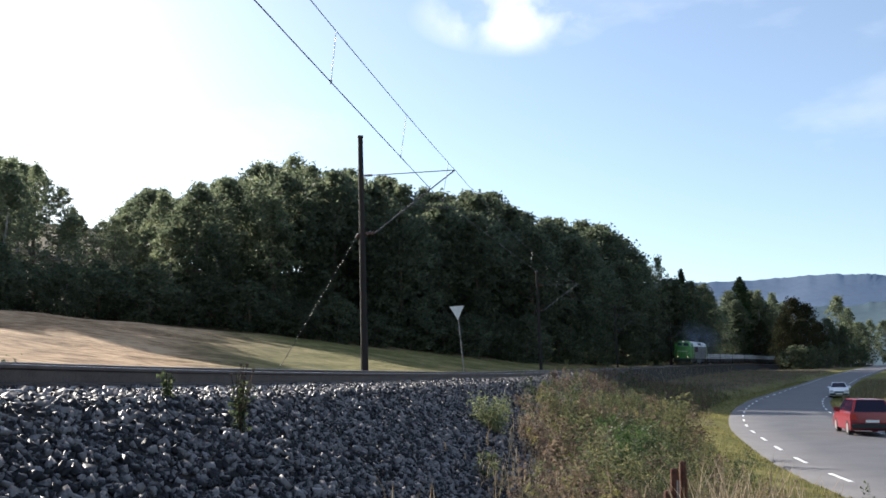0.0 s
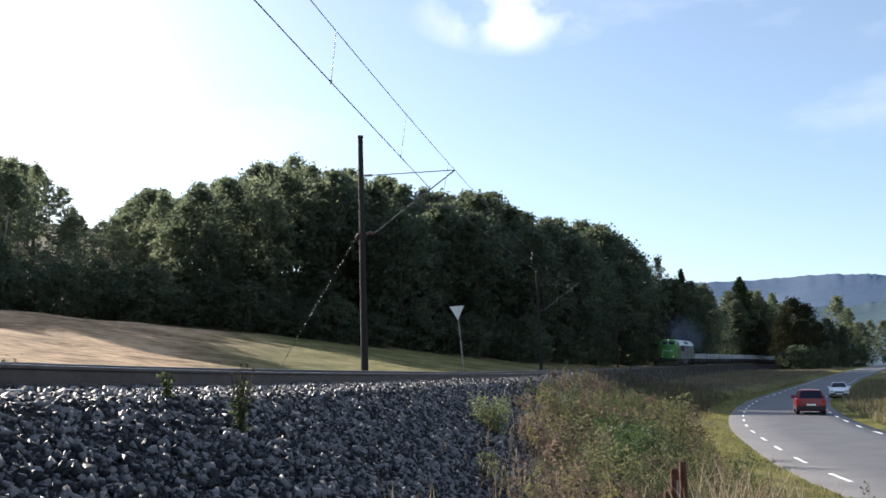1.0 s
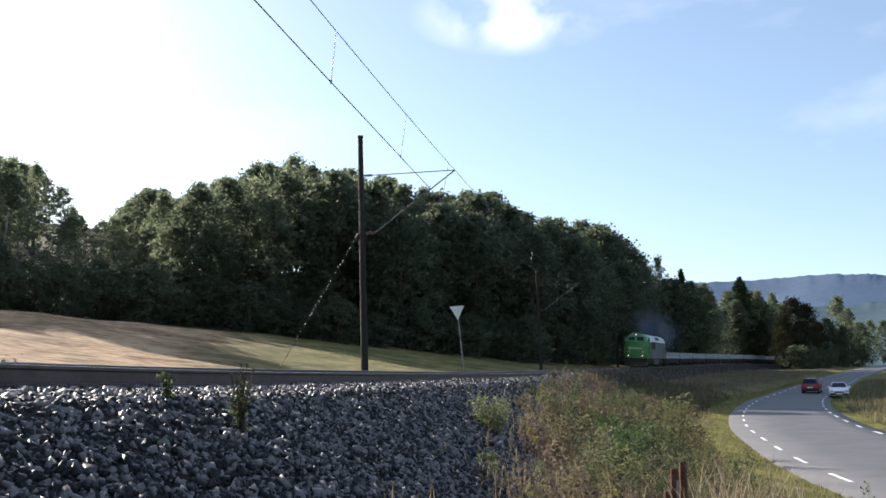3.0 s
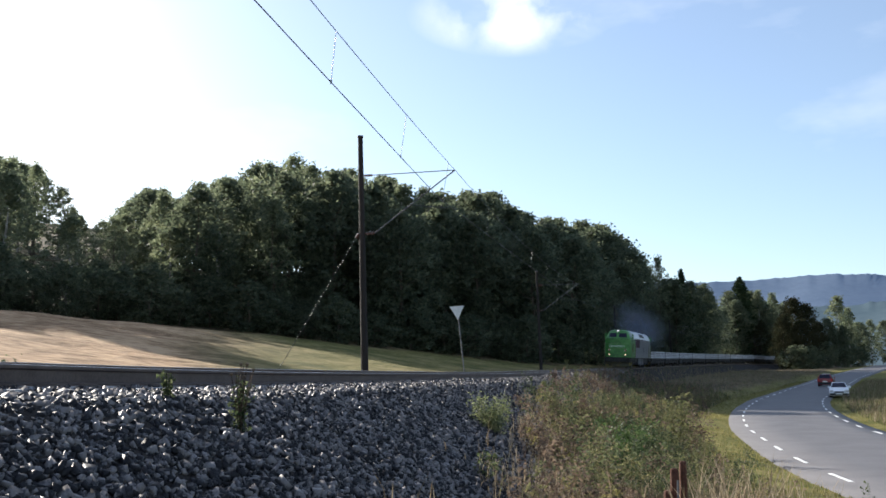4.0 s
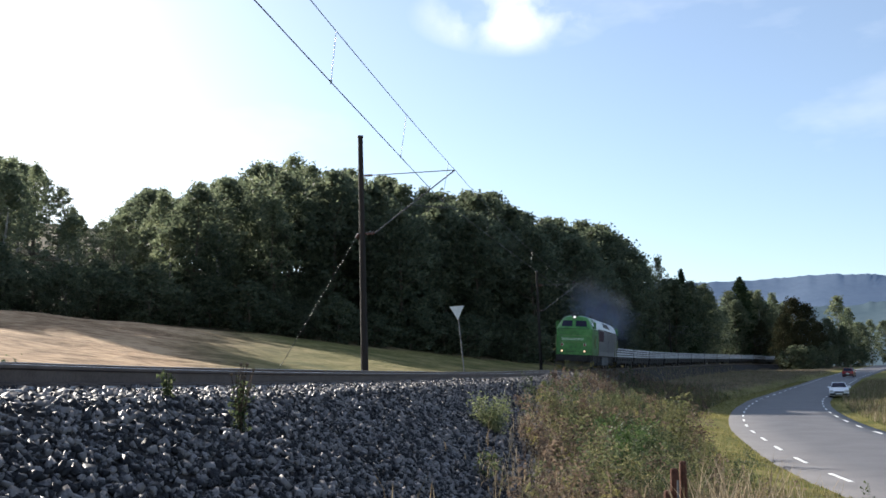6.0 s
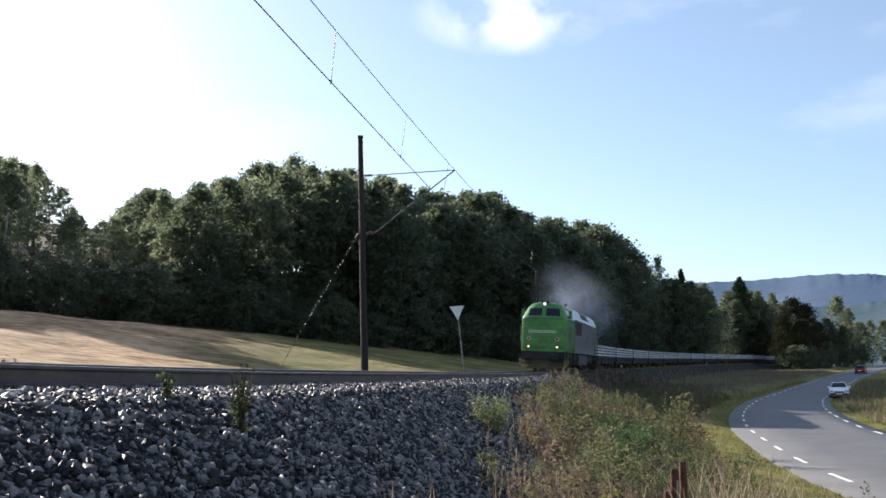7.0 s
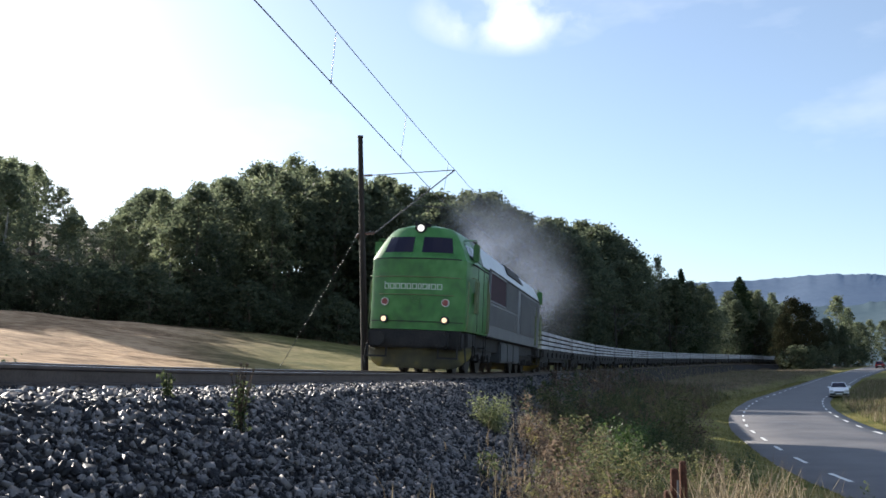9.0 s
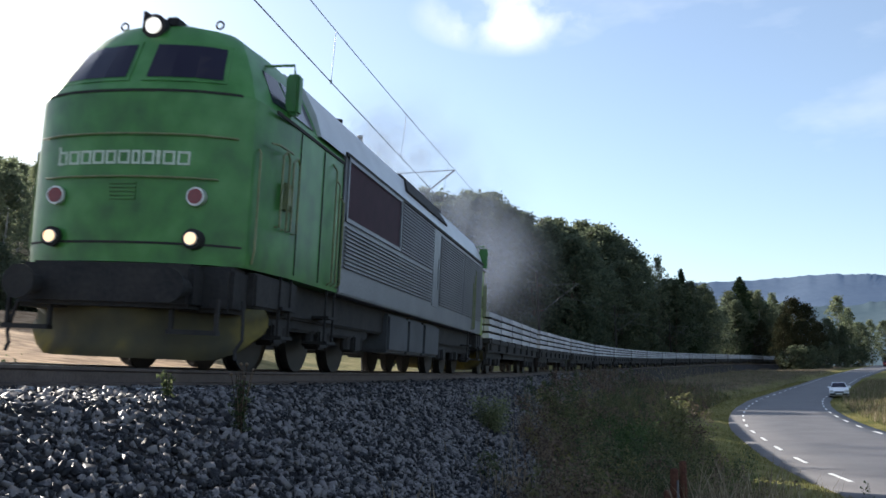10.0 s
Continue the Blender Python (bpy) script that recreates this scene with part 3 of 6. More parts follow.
        z = float(ground_height([px], [py])[0])
        plant_tree(kind, px, py, max(3.0, top * py + EYE - z), px * 1.7, w, z)


build_wood()


def build_far_hills():
    """Two ridges beyond the valley; the haze of distance is painted into their blue."""
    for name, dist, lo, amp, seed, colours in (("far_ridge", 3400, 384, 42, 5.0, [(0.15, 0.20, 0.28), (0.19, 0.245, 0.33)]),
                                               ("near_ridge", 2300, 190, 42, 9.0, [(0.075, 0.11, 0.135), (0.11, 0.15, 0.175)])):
        rows, n = [], 900
        for j in range(17):
            row = []
            for i in range(n):
                ang = -1.3 + 2.6 * i / (n - 1)
                top = lo + amp * noise.noise((ang * 5, seed, 0)) + amp * 0.25 * noise.noise((ang * 11, seed, 2))
                f = j / 16
                r = dist - 900 * (1 - f)
                h = top * f ** 1.2 + f ** 20 * (5 * noise.noise((ang * 45, seed, 4)) + 3 * noise.noise((ang * 110, seed, 8))) + 2.5 * (f == 1.0) * noise.noise((ang * 300, seed, 6)) + 40 * f * (1 - f) * noise.noise((ang * 30, f * 9, seed))
                h *= (1 + 0.12 * noise.noise((ang * 14, f * 4, seed)) * (1 - f))
                row.append((math.sin(ang) * r, math.cos(ang) * r, EYE + h))
            rows.append(row)
        ob = strip(name, rows, material(name + "_haze_tint", colours, 0.006, 1.0, fine=0.05, spec=0.0), True)
        tagged(ob, "wooded hills far off, haze painted in as blue", "hills", kind="structure")


build_far_hills()


# ---- overhead line ----
M_WIRE = material("dark_wire", [(0.04, 0.04, 0.042), (0.08, 0.08, 0.08)], 5, 0.5, metal=0.5)
M_INSUL = material("brown_insulator", [(0.10, 0.04, 0.03), (0.16, 0.07, 0.05)], 6, 0.2, spec=0.6)


def y_to_s(y):
    return float(np.interp(y, TY, S_ALL))


def build_mast(y, base_d, height, lean, arm_tip, strut_low, strut_side=-1):
    s = y_to_s(y)
    base = on_track(s, base_d, -0.6)
    mast = empty("catenary_mast", Matrix.Translation(base))
    top = Vector((lean, 0, height + 0.6))
    bm = rod(bmesh.new(), (0, 0, -0.6), top, 0.135, 0.088, 14)
    part("pole", bm, M_WOOD, mast, "tarred wooden pole")
    bm = rod(bmesh.new(), top, top + Vector((0, 0, 0.05)), 0.11, 0.11, 14)
    part("cap", bm, M_STEEL, mast)
    tip = on_track(s, -0.2, arm_tip) - base
    knee = Vector((lean * strut_low / height + 0.42, 0, strut_low + 0.55))
    high = Vector((lean + 0.45, 0, arm_tip + 0.42))
    part("strut", rod(bmesh.new(), knee, tip, 0.024, 0.024), M_STEEL, mast, "slanting steel strut")
    part("tie", rod(bmesh.new(), high, tip, 0.016, 0.016), M_STEEL, mast)
    for p in (knee, high):
        bm = bmesh.new()
        root = Vector((lean * p.z / height, 0, p.z - 0.03))
        rod(bm, root, p, 0.025)
        for k in range(4):
            c = root.lerp(p, 0.42 + 0.16 * k)
            rod(bm, c - (p - root).normalized() * 0.015, c + (p - root).normalized() * 0.015, 0.075, 0.055, 12)
        part("insulator", bm, M_INSUL, mast, "ribbed brown insulator")
    # steady arm to the contact wire
    hook = on_track(s, -0.35, 5.62) - base
    bm = pipe2([knee.lerp(tip, 0.45), knee.lerp(tip, 0.75) + Vector((0, 0, -0.75)), hook], 0.012)
    part("steady_arm", bm, M_WIRE, mast)
    return tagged(mast, "dark wooden catenary mast with a slanting arm", "mast", "masts of the line")


def pipe2(pts, r):
    bm = bmesh.new()
    for a, b in zip(pts, pts[1:]):
        rod(bm, a, b, r, r, 6)
    return bm


MASTS = [-14.0, 31.4, 75.0, 122.0, 168.0, 212.0, 254.0]
mast_things = [build_mast(y, -2.95, 8.15 if k == 1 else 7.9, -0.30, 6.95, 4.75) for k, y in enumerate(MASTS[1:], 1)]


def build_guy():
    base = on_track(y_to_s(31.4), -2.95, -0.2)
    a = base + Vector((-0.2, 0, 5.1))
    b = Vector((-5.95, 33.0, float(ground_height([-5.95], [33.0])[0])))
    guy = part("guy_wire", pipe2([a, b], 0.011), M_WIRE, None)
    tagged(guy, "thin steel guy wire anchoring the mast", "wire")
    bm = rod(bmesh.new(), a.lerp(b, 0.04), a.lerp(b, 0.07), 0.05, 0.05, 10)
    part("guy_insulator", bm, M_INSUL, guy)


build_guy()


def build_wires():
    """Contact wire and catenary wire with droppers, span by span."""
    contact, carrier = [], []
    drops = []
    for a, b in zip(MASTS, MASTS[1:]):
        sa, sb = (y_to_s(v) if v > 0 else v - 10 for v in (a, b))
        n = 36
        near_end = 0.27 if a < 0 else 0.0
        pa, pb = on_track(sa, -0.2 - near_end, 6.95), on_track(sb, -0.2, 6.95)
        ca, cb = on_track(sa, -0.2, 5.6), on_track(sb, -0.35, 5.6)
        for i in range(n):
            f = i / n
            sag = 4 * f * (1 - f)
            carrier.append(pa.lerp(pb, f) - Vector((0, 0, (0.40 if a < 0 else 0.62) * sag)))
            contact.append(ca.lerp(cb, f) - Vector((0, 0, 0.06 * sag)))
            if i % 5 == 0 and i:
                drops.append((carrier[-1], contact[-1]))
    for name, pts, r, label in (("contact_wire", contact, 0.011, "thin dark overhead contact wire"), ("catenary_wire", carrier, 0.009, "thin dark carrying wire above the contact wire")):
        wire = part(name, pipe2(pts, r), M_WIRE, None)
        tagged(wire, label, "wire")
        if name == "catenary_wire":
            for a, b in drops:
                d = part("dropper", pipe2([a, b], 0.006), M_WIRE, wire)
                part("clamp", rod(bmesh.new(), b + Vector((0, 0, 0.05)), b - Vector((0, 0, 0.03)), 0.02, 0.02, 6), M_WIRE, d)


build_wires()


def build_sign():
    base = on_track(y_to_s(47.4), -2.7, -0.45)
    sign = empty("trackside_sign", Matrix.Translation(base))
    top = Vector((-0.42, 0, 3.65))
    part("post", rod(bmesh.new(), (0, 0, -0.3), top * 0.985, 0.035, 0.03), M_STEEL, sign, "leaning grey steel post")
    bm = bmesh.new()
    pts = [(-0.40, 0.03), (0.36, 0.09), (0.03, -0.66)]
    f = [bm.verts.new((top.x + x, -0.05, top.z + z)) for x, z in pts]
    b = [bm.verts.new((top.x + x, -0.03, top.z + z)) for x, z in pts]
    bm.faces.new(f)
    bm.faces.new(b[::-1])
    for i in range(3):
        bm.faces.new((f[i], b[i], b[(i + 1) % 3], f[(i + 1) % 3]))
    bmesh.ops.recalc_face_normals(bm, faces=bm.faces)
    part("triangle_board", bm, material("pale_sign_back", [(0.5, 0.52, 0.52), (0.65, 0.66, 0.66)], 4, 0.5, metal=0.2), sign, "pale triangular board, point down")
    tagged(sign, "leaning trackside sign with a pale triangle board", "sign")


build_sign()


# ---- ballast stones ----
OCT = [(1, 0, 0), (0, 1, 0), (-1, 0, 0), (0, -1, 0), (0, 0, 1), (0, 0, -1)]
OCT_F = [(0, 1, 4), (1, 2, 4), (2, 3, 4), (3, 0, 4), (1, 0, 5), (2, 1, 5), (3, 2, 5), (0, 3, 5)]


CUBE = [(-0.7, -0.7, -0.7), (0.7, -0.7, -0.7), (0.7, 0.7, -0.7), (-0.7, 0.7, -0.7), (-0.7, -0.7, 0.7), (0.7, -0.7, 0.7), (0.7, 0.7, 0.7), (-0.7, 0.7, 0.7)]
CUBE_F = [(0, 2, 1), (0, 3, 2), (4, 5, 6), (4, 6, 7), (0, 1, 5), (0, 5, 4), (1, 2, 6), (1, 6, 5), (2, 3, 7), (2, 7, 6), (3, 0, 4), (3, 4, 7)]


def bed_height(d):
    return np.interp(d, [-3.7, -1.9, -1.2, 1.2, 1.95, 4.0, 4.6], [-1.0, -0.24, -0.215, -0.215, -0.245, -1.24, -1.5])


def stone_field(name, n, s0, s1, d0, d1, size, seed, base, faces):
    rng = np.random.default_rng(seed)
    s, d = rng.uniform(s0, s1, n), rng.uniform(d0, d1, n)
    h = bed_height(d) + rng.uniform(-0.3, 0.55, n) * size
    x, y, z, th = (np.interp(s, S_ALL, a) for a in (TX, TY, TZ, TH))
    c = np.column_stack([x + np.cos(th) * d, y - np.sin(th) * d, z + h - CANT * d])
    b = np.array(base)
    k = len(b)
    v = b[None] * (1 + rng.uniform(-0.45, 0.40, (n, k, 1))) * rng.uniform(0.34, 1.12, (n, 1, 3))
    q = rng.normal(size=(n, 4))
    q /= np.linalg.norm(q, axis=1)[:, None]
    w, i, j, m = q.T
    R = np.stack([np.stack([1 - 2 * (j * j + m * m), 2 * (i * j - m * w), 2 * (i * m + j * w)], 1),
                  np.stack([2 * (i * j + m * w), 1 - 2 * (i * i + m * m), 2 * (j * m - i * w)], 1),
                  np.stack([2 * (i * m - j * w), 2 * (j * m + i * w), 1 - 2 * (i * i + j * j)], 1)], 1)
    v = np.einsum("nab,nkb->nka", R, v) * (size * rng.uniform(0.5, 1.5, n) ** 1.5)[:, None, None] + c[:, None]
    f = (np.array(faces)[None] + (np.arange(n) * k)[:, None, None]).reshape(-1, 3)
    me = bpy.data.meshes.new(name)
    me.vertices.add(n * k)
    me.vertices.foreach_set("co", v.astype(np.float32).ravel())
    me.loops.add(len(f) * 3)
    me.loops.foreach_set("vertex_index", f.astype(np.int32).ravel())
    me.polygons.add(len(f))
    me.polygons.foreach_set("loop_start", np.arange(0, len(f) * 3, 3, dtype=np.int32))
    me.update(calc_edges=True)
    me.materials.append(M_STONE)
    ob = new(name, me)
    return tagged(ob, "angular grey crushed stones of the track bed", "ballast", kind="stuff")


stone_field("ballast_stones", 38000, -9.5, 3, 0.86, 4.8, 0.028, 1, CUBE, CUBE_F)
stone_field("ballast_stones", 30000, 3, 16, 0.86, 4.9, 0.040, 5, OCT, OCT_F)
stone_field("ballast_stones", 20000, 16, 40, 0.86, 4.3, 0.055, 2, OCT, OCT_F)
stone_field("ballast_stones", 8000, 40, 90, 0.86, 3.6, 0.09, 3, OCT, OCT_F)
stone_field("ballast_stones", 5000, -9.5, 30, -0.6, 0.62, 0.042, 4, OCT, OCT_F)


# ---- weeds, grass, posts ----
M_STRAW = material("dry_straw", [(0.12, 0.09, 0.058), (0.23, 0.18, 0.115), (0.40, 0.33, 0.23)], 2, 0.8, island=0.3, translucent=0.5)
M_STUBBLE = material("field_straw", [(0.20, 0.12, 0.06), (0.38, 0.25, 0.14), (0.56, 0.40, 0.25)], 0.3, 0.9, island=0.6, translucent=0.3, spec=0.1)
M_GRASS = material("green_grass", [(0.065, 0.072, 0.030), (0.135, 0.138, 0.060), (0.235, 0.22, 0.11)], 0.6, 0.7, island=0.3, translucent=0.55)
M_VERGE = material("mown_verge_grass", [(0.10, 0.10, 0.034), (0.195, 0.178, 0.062), (0.32, 0.275, 0.125)], 0.8, 0.8, island=0.3, translucent=0.55)
M_WEED = material("weed_leaf", [(0.032, 0.046, 0.022), (0.07, 0.09, 0.042), (0.145, 0.16, 0.085)], 0.7, 0.7, island=0.3, translucent=0.55)
M_BUSH = material("pale_bush_leaf", [(0.08, 0.10, 0.045), (0.17, 0.19, 0.09), (0.27, 0.29, 0.15)], 0.9, 0.6, island=0.3, translucent=0.5)
M_NETTLE = material("nettle_leaf", [(0.03, 0.055, 0.018), (0.055, 0.095, 0.03), (0.10, 0.15, 0.05)], 0.7, 0.6, island=0.3, translucent=0.5)
M_DRY = material("reddish_dry_weed", [(0.06, 0.042, 0.034), (0.14, 0.098, 0.072), (0.27, 0.20, 0.14)], 0.8, 0.8, island=0.3, translucent=0.42)


def land_points(rng, n, s0, s1, d0, d1, power=1.0):
    s = s0 + (s1 - s0) * rng.uniform(0, 1, n) ** power
    d = rng.uniform(d0, d1, n)
    x, y, th = (np.interp(s, S_ALL, a) for a in (TX, TY, TH))
    return x + np.cos(th) * d, y - np.sin(th) * d, d


def surface(x, y):
    """The ground or, higher up, the ballast slope."""
    g = ground_height(x, y)
    dt, it = near(x, y, TX, TY)
    d = (x - TX[it]) * np.cos(TH[it]) - (y - TY[it]) * np.sin(TH[it])
    bed = TZ[it] + bed_height(d) - CANT * d
    return np.where((np.abs(d) < 4.4), np.maximum(g, bed), g)


def blades(name, x, y, height, width, mat, seed, bend=0.45, label="", heads=False):
    """Single blades: two bent quads' worth of three-sided strips."""
    rng = np.random.default_rng(seed)
    n = len(x)
    z = surface(x, y) - 0.03
    h = height * rng.uniform(0.5, 1.25, n)
    ang = rng.uniform(0, 2 * np.pi, n)
    lean = bend * h * rng.uniform(0.2, 1.0, n)
    dx, dy = np.cos(ang), np.sin(ang)
    wx, wy = -dy * width / 2, dx * width / 2
    p0 = np.column_stack([x, y, z])
    p1 = np.column_stack([x + dx * lean * 0.3, y + dy * lean * 0.3, z + h * 0.6])
    p2 = np.column_stack([x + dx * lean, y + dy * lean, z + h])
    w = np.column_stack([wx, wy, np.zeros(n)])
    k = 1.6 if heads else 0.75
    v = np.stack([p0 - w, p0 + w, p1 - w * k, p1 + w * k, p2], 1)
    tri = np.array([(0, 1, 3), (0, 3, 2), (2, 3, 4)])
    f = (tri[None] + (np.arange(n) * 5)[:, None, None]).reshape(-1, 3)
    me = bpy.data.meshes.new(name)
    me.vertices.add(n * 5)
    me.vertices.foreach_set("co", v.astype(np.float32).ravel())
    me.loops.add(len(f) * 3)
    me.loops.foreach_set("vertex_index", f.astype(np.int32).ravel())
    me.polygons.add(len(f))
    me.polygons.foreach_set("loop_start", np.arange(0, len(f) * 3, 3, dtype=np.int32))
    me.update(calc_edges=True)
    me.materials.append(mat)
    return tagged(new(name, me), label, "grass", kind="stuff")


def leafy(name, x, y, height, spread, per, size, mat, seed, label):
    rng = np.random.default_rng(seed)
    z = surface(x, y)
    n = len(x)
    hh = height * rng.uniform(0.5, 1.3, n)
    f = rng.uniform(0.05, 1, (n, per))
    r = spread * (1.15 - 0.8 * f) * rng.uniform(0.1, 1, (n, per))
    a = rng.uniform(0, 6.283, (n, per))
    pts = np.stack([x[:, None] + np.cos(a) * r, y[:, None] + np.sin(a) * r, z[:, None] + f * hh[:, None]], -1).reshape(-1, 3)
    me = leaf_set(rng, pts, size, mat, name)
    return tagged(new(name, me), label, "weeds", kind="stuff")


def build_weeds():
    rng = np.random.default_rng(21)

    def free(x, y, keep=4.2):
        dr, ir = near(x, y, RMX, RMY)
        side = (x - RMX[ir]) * RNX[ir] + (y - RMY[ir]) * RNY[ir]
        return (dr > keep) & (side < 0) & (np.hypot(x, y) > 6.8)
    # grass and weeds between the embankment and the road, in patches; they climb the ballast with distance
    def weedy(x, y, s, d, amount=0.9):
        edge = np.interp(s, [0, 8, 24, 55], [4.5, 4.05, 2.75, 1.9])
        ragged = np.array([noise.noise((a * 0.8, b * 0.8, 31)) for a, b in zip(x, y)])
        return d > edge + amount * ragged + 0.25 * rng.normal(size=len(d))

    def spots(n, s0, s1, d0, d1, power, keep):
        s = s0 + (s1 - s0) * rng.uniform(0, 1, n) ** power
        d = rng.uniform(d0, d1, n)
        x, y, th = (np.interp(s, S_ALL, a) for a in (TX, TY, TH))
        x, y = x + np.cos(th) * d, y - np.sin(th) * d
        ok = free(x, y, keep) & weedy(x, y, s, d)
        return x[ok], y[ok], s[ok]
    x, y, along_s = spots(34000, 1, 85, 1.6, 13, 1.3, 6.0)
    dr, _ = near(x, y, RMX, RMY)
    wet = np.array([noise.noise((a * 0.30, b * 0.30, 7)) for a, b in zip(x, y)]) + 0.35 * rng.normal(size=len(x))
    toward = np.clip((9.5 - dr) / 4.0, 0, 1)
    kind = np.where(wet + 0.5 * toward > 0.28, 1, np.where(wet > -0.16, 0, 2))
    kind = np.where((rng.uniform(0, 1, len(x)) < 0.22 + 0.2 * toward), 0, kind)
    for k, name, mat, h, w, label in ((0, "dry_grass", M_STRAW, 0.50, 0.006, "pale dry grass on the embankment"), (1, "wild_grass", M_GRASS, 0.42, 0.008, "rough green grass on the embankment"), (2, "withered_weeds", M_DRY, 0.50, 0.007, "reddish withered weeds on the embankment")):
        blades(name, x[kind == k], y[kind == k], h, w, mat, 5 + k, 0.8, label)
    for s0, s1, count, per, size, far in ((1, 22, 3000, 84, 0.050, 0), (20, 90, 4000, 46, 0.080, 1)):
        x, y, along_s = spots(count, s0, s1, 1.7, 13, 1.25 if far else 1.0, 5.5)
        dr, _ = near(x, y, RMX, RMY)
        toward = np.clip((12.0 - dr) / 4.5, 0, 1)
        patch = np.array([1.1 * noise.noise((a * 0.3, b * 0.3, 7)) + 0.6 * noise.noise((a * 0.9, b * 0.9, 2)) + 0.25 * rng.normal() for a, b in zip(x, y)])
        mound = np.array([noise.noise((a * 0.55, b * 0.55, 19)) + 0.6 * noise.noise((a * 1.5, b * 1.5, 23)) for a, b in zip(x, y)])
        stand = mound > -0.12
        x, y, toward, patch, mound = x[stand], y[stand], toward[stand], patch[stand], mound[stand]
        tall = mound > 0.12
        green = patch > 0.22
        gold = ~green & (patch + 0.65 * toward > 0.20)
        brown = ~green & ~gold
        grow = 0.95 if far else 1.05
        for sel, name, h, sp, mat, label in (
                (green & ~tall, "green_weeds", 0.30, 0.22, M_WEED, "low leafy green weeds on the embankment"),
                (green & tall, "tall_green_weeds", 0.78, 0.24, M_WEED, "tall leafy green weeds on the embankment"),
                (gold & tall, "yellow_weeds", 0.66, 0.22, M_GRASS, "tall yellow-green weeds on the embankment"),
                (gold & ~tall, "low_yellow_weeds", 0.30, 0.22, M_VERGE, "low yellow-green weeds on the embankment"),
                (brown & tall, "tall_brown_weeds", 0.70, 0.22, M_DRY, "tall withered reddish brown weeds on the embankment"),
                (brown & ~tall, "brown_weeds", 0.30, 0.22, M_DRY, "low withered reddish brown weeds on the embankment")):
            leafy(name, x[sel], y[sel], h * grow, sp * grow, per, size, mat, 3 + far, label)
    # far part of the embankment
    x, y, d = land_points(rng, 18000, 55, 200, 1.7, 26)
    ok = free(x, y, 5.5)
    half = rng.uniform(0, 1, len(x)) < 0.5
    blades("far_grass", x[ok & half], y[ok & half], 0.45, 0.03, M_STRAW, 16, 0.9, "rough pale dry grass along the far line")
    blades("far_grass", x[ok & ~half], y[ok & ~half], 0.38, 0.03, M_GRASS, 17, 0.9, "low yellow-green grass along the far line")
    # foot of the ballast slope
    x, y, d = land_points(rng, 500, 4.5, 40, 3.4, 4.4)
    ok = free(x, y)
    blades("dry_grass", x[ok], y[ok], 0.5, 0.009, M_STRAW, 8, 0.8, "sparse dry stalks at the foot of the ballast")
    x, y, d = land_points(rng, 12000, -4, 30, 4.3, 6.6)
    ok = free(x, y) & (y > 5.5)
    blades("dry_litter", x[ok], y[ok], 0.17, 0.008, M_DRY, 15, 1.2, "withered low stalks and litter on the ground")
    # verge beside the road, mown short
    i = rng.integers(60, 200, 24000)
    f = rng.uniform(0, 1, 24000)
    w = -(3.85 + rng.uniform(0, 1, 24000) ** 1.3 * 2.6)
    gx, gy = RMX[i] + (RMX[i + 1] - RMX[i]) * f + RNX[i] * w, RMY[i] + (RMY[i + 1] - RMY[i]) * f + RNY[i] * w
    blades("verge_grass", gx, gy, 0.12, 0.02, M_VERGE, 9, 0.6, "short yellowish verge grass beside the road")
    i, w = rng.integers(75, 200, 9000), 2.9 + rng.uniform(0, 1, 9000) * 1.3
    gx, gy = RMX[i] + (RMX[i + 1] - RMX[i]) * f[:9000] + RNX[i] * w, RMY[i] + (RMY[i + 1] - RMY[i]) * f[:9000] + RNY[i] * w
    blades("verge_grass", gx, gy, 0.10, 0.02, M_VERGE, 19, 0.6, "short yellowish verge grass at the foot of the bank")
    # bank on the far side of the road
    i = rng.integers(85, 200, 22000)
    w = 3.75 + rng.uniform(0, 1, 22000) * 9
    f = rng.uniform(0, 1, 22000)
    gx, gy = RMX[i] + (RMX[i + 1] - RMX[i]) * f + RNX[i] * w, RMY[i] + (RMY[i + 1] - RMY[i]) * f + RNY[i] * w
    clear = np.hypot(gx - 37.4, gy - 89.0) > 2.3
    gx, gy = gx[clear], gy[clear]
    blades("bank_grass", gx, gy, 0.35, 0.03, M_GRASS, 10, 0.5, "yellow-green grass on the roadside bank")
    j = rng.integers(0, len(gx), 9000)
    blades("bank_straw", gx[j] + 0.1, gy[j], 0.55, 0.03, M_STRAW, 12, 0.5, "pale dry grass on the roadside bank")
    # straw stubble beyond the rails
    x, y, d = land_points(rng, 9000, -5, 60, -8, -2.4)
    blades("field_stubble", x, y, 0.07, 0.012, M_STUBBLE, 11, 0.5, "short pale straw stubble at the field's edge")
    # pale tall straws near the camera, beside the posts
    x, y = rng.normal(2.8, 0.33, 560), rng.normal(8.5, 0.6, 560)
    blades("tall_straw", x, y, 0.95, 0.007, M_STRAW, 13, 0.55, "tall pale straws beside the fence posts", True)
    x, y = rng.normal(1.15, 0.38, 240), rng.normal(11.6, 0.9, 240)
    blades("bent_straw", x, y, 0.30, 0.006, M_STRAW, 24, 1.6, "bent pale straws and twigs below the ballast", True)
    x, y = rng.normal(0.25, 0.32, 110), rng.normal(7.4, 0.3, 110)
    blades("tall_straw", x, y, 0.42, 0.007, M_STRAW, 14, 0.9, "bent pale straws at the foot of the ballast", True)


build_weeds()


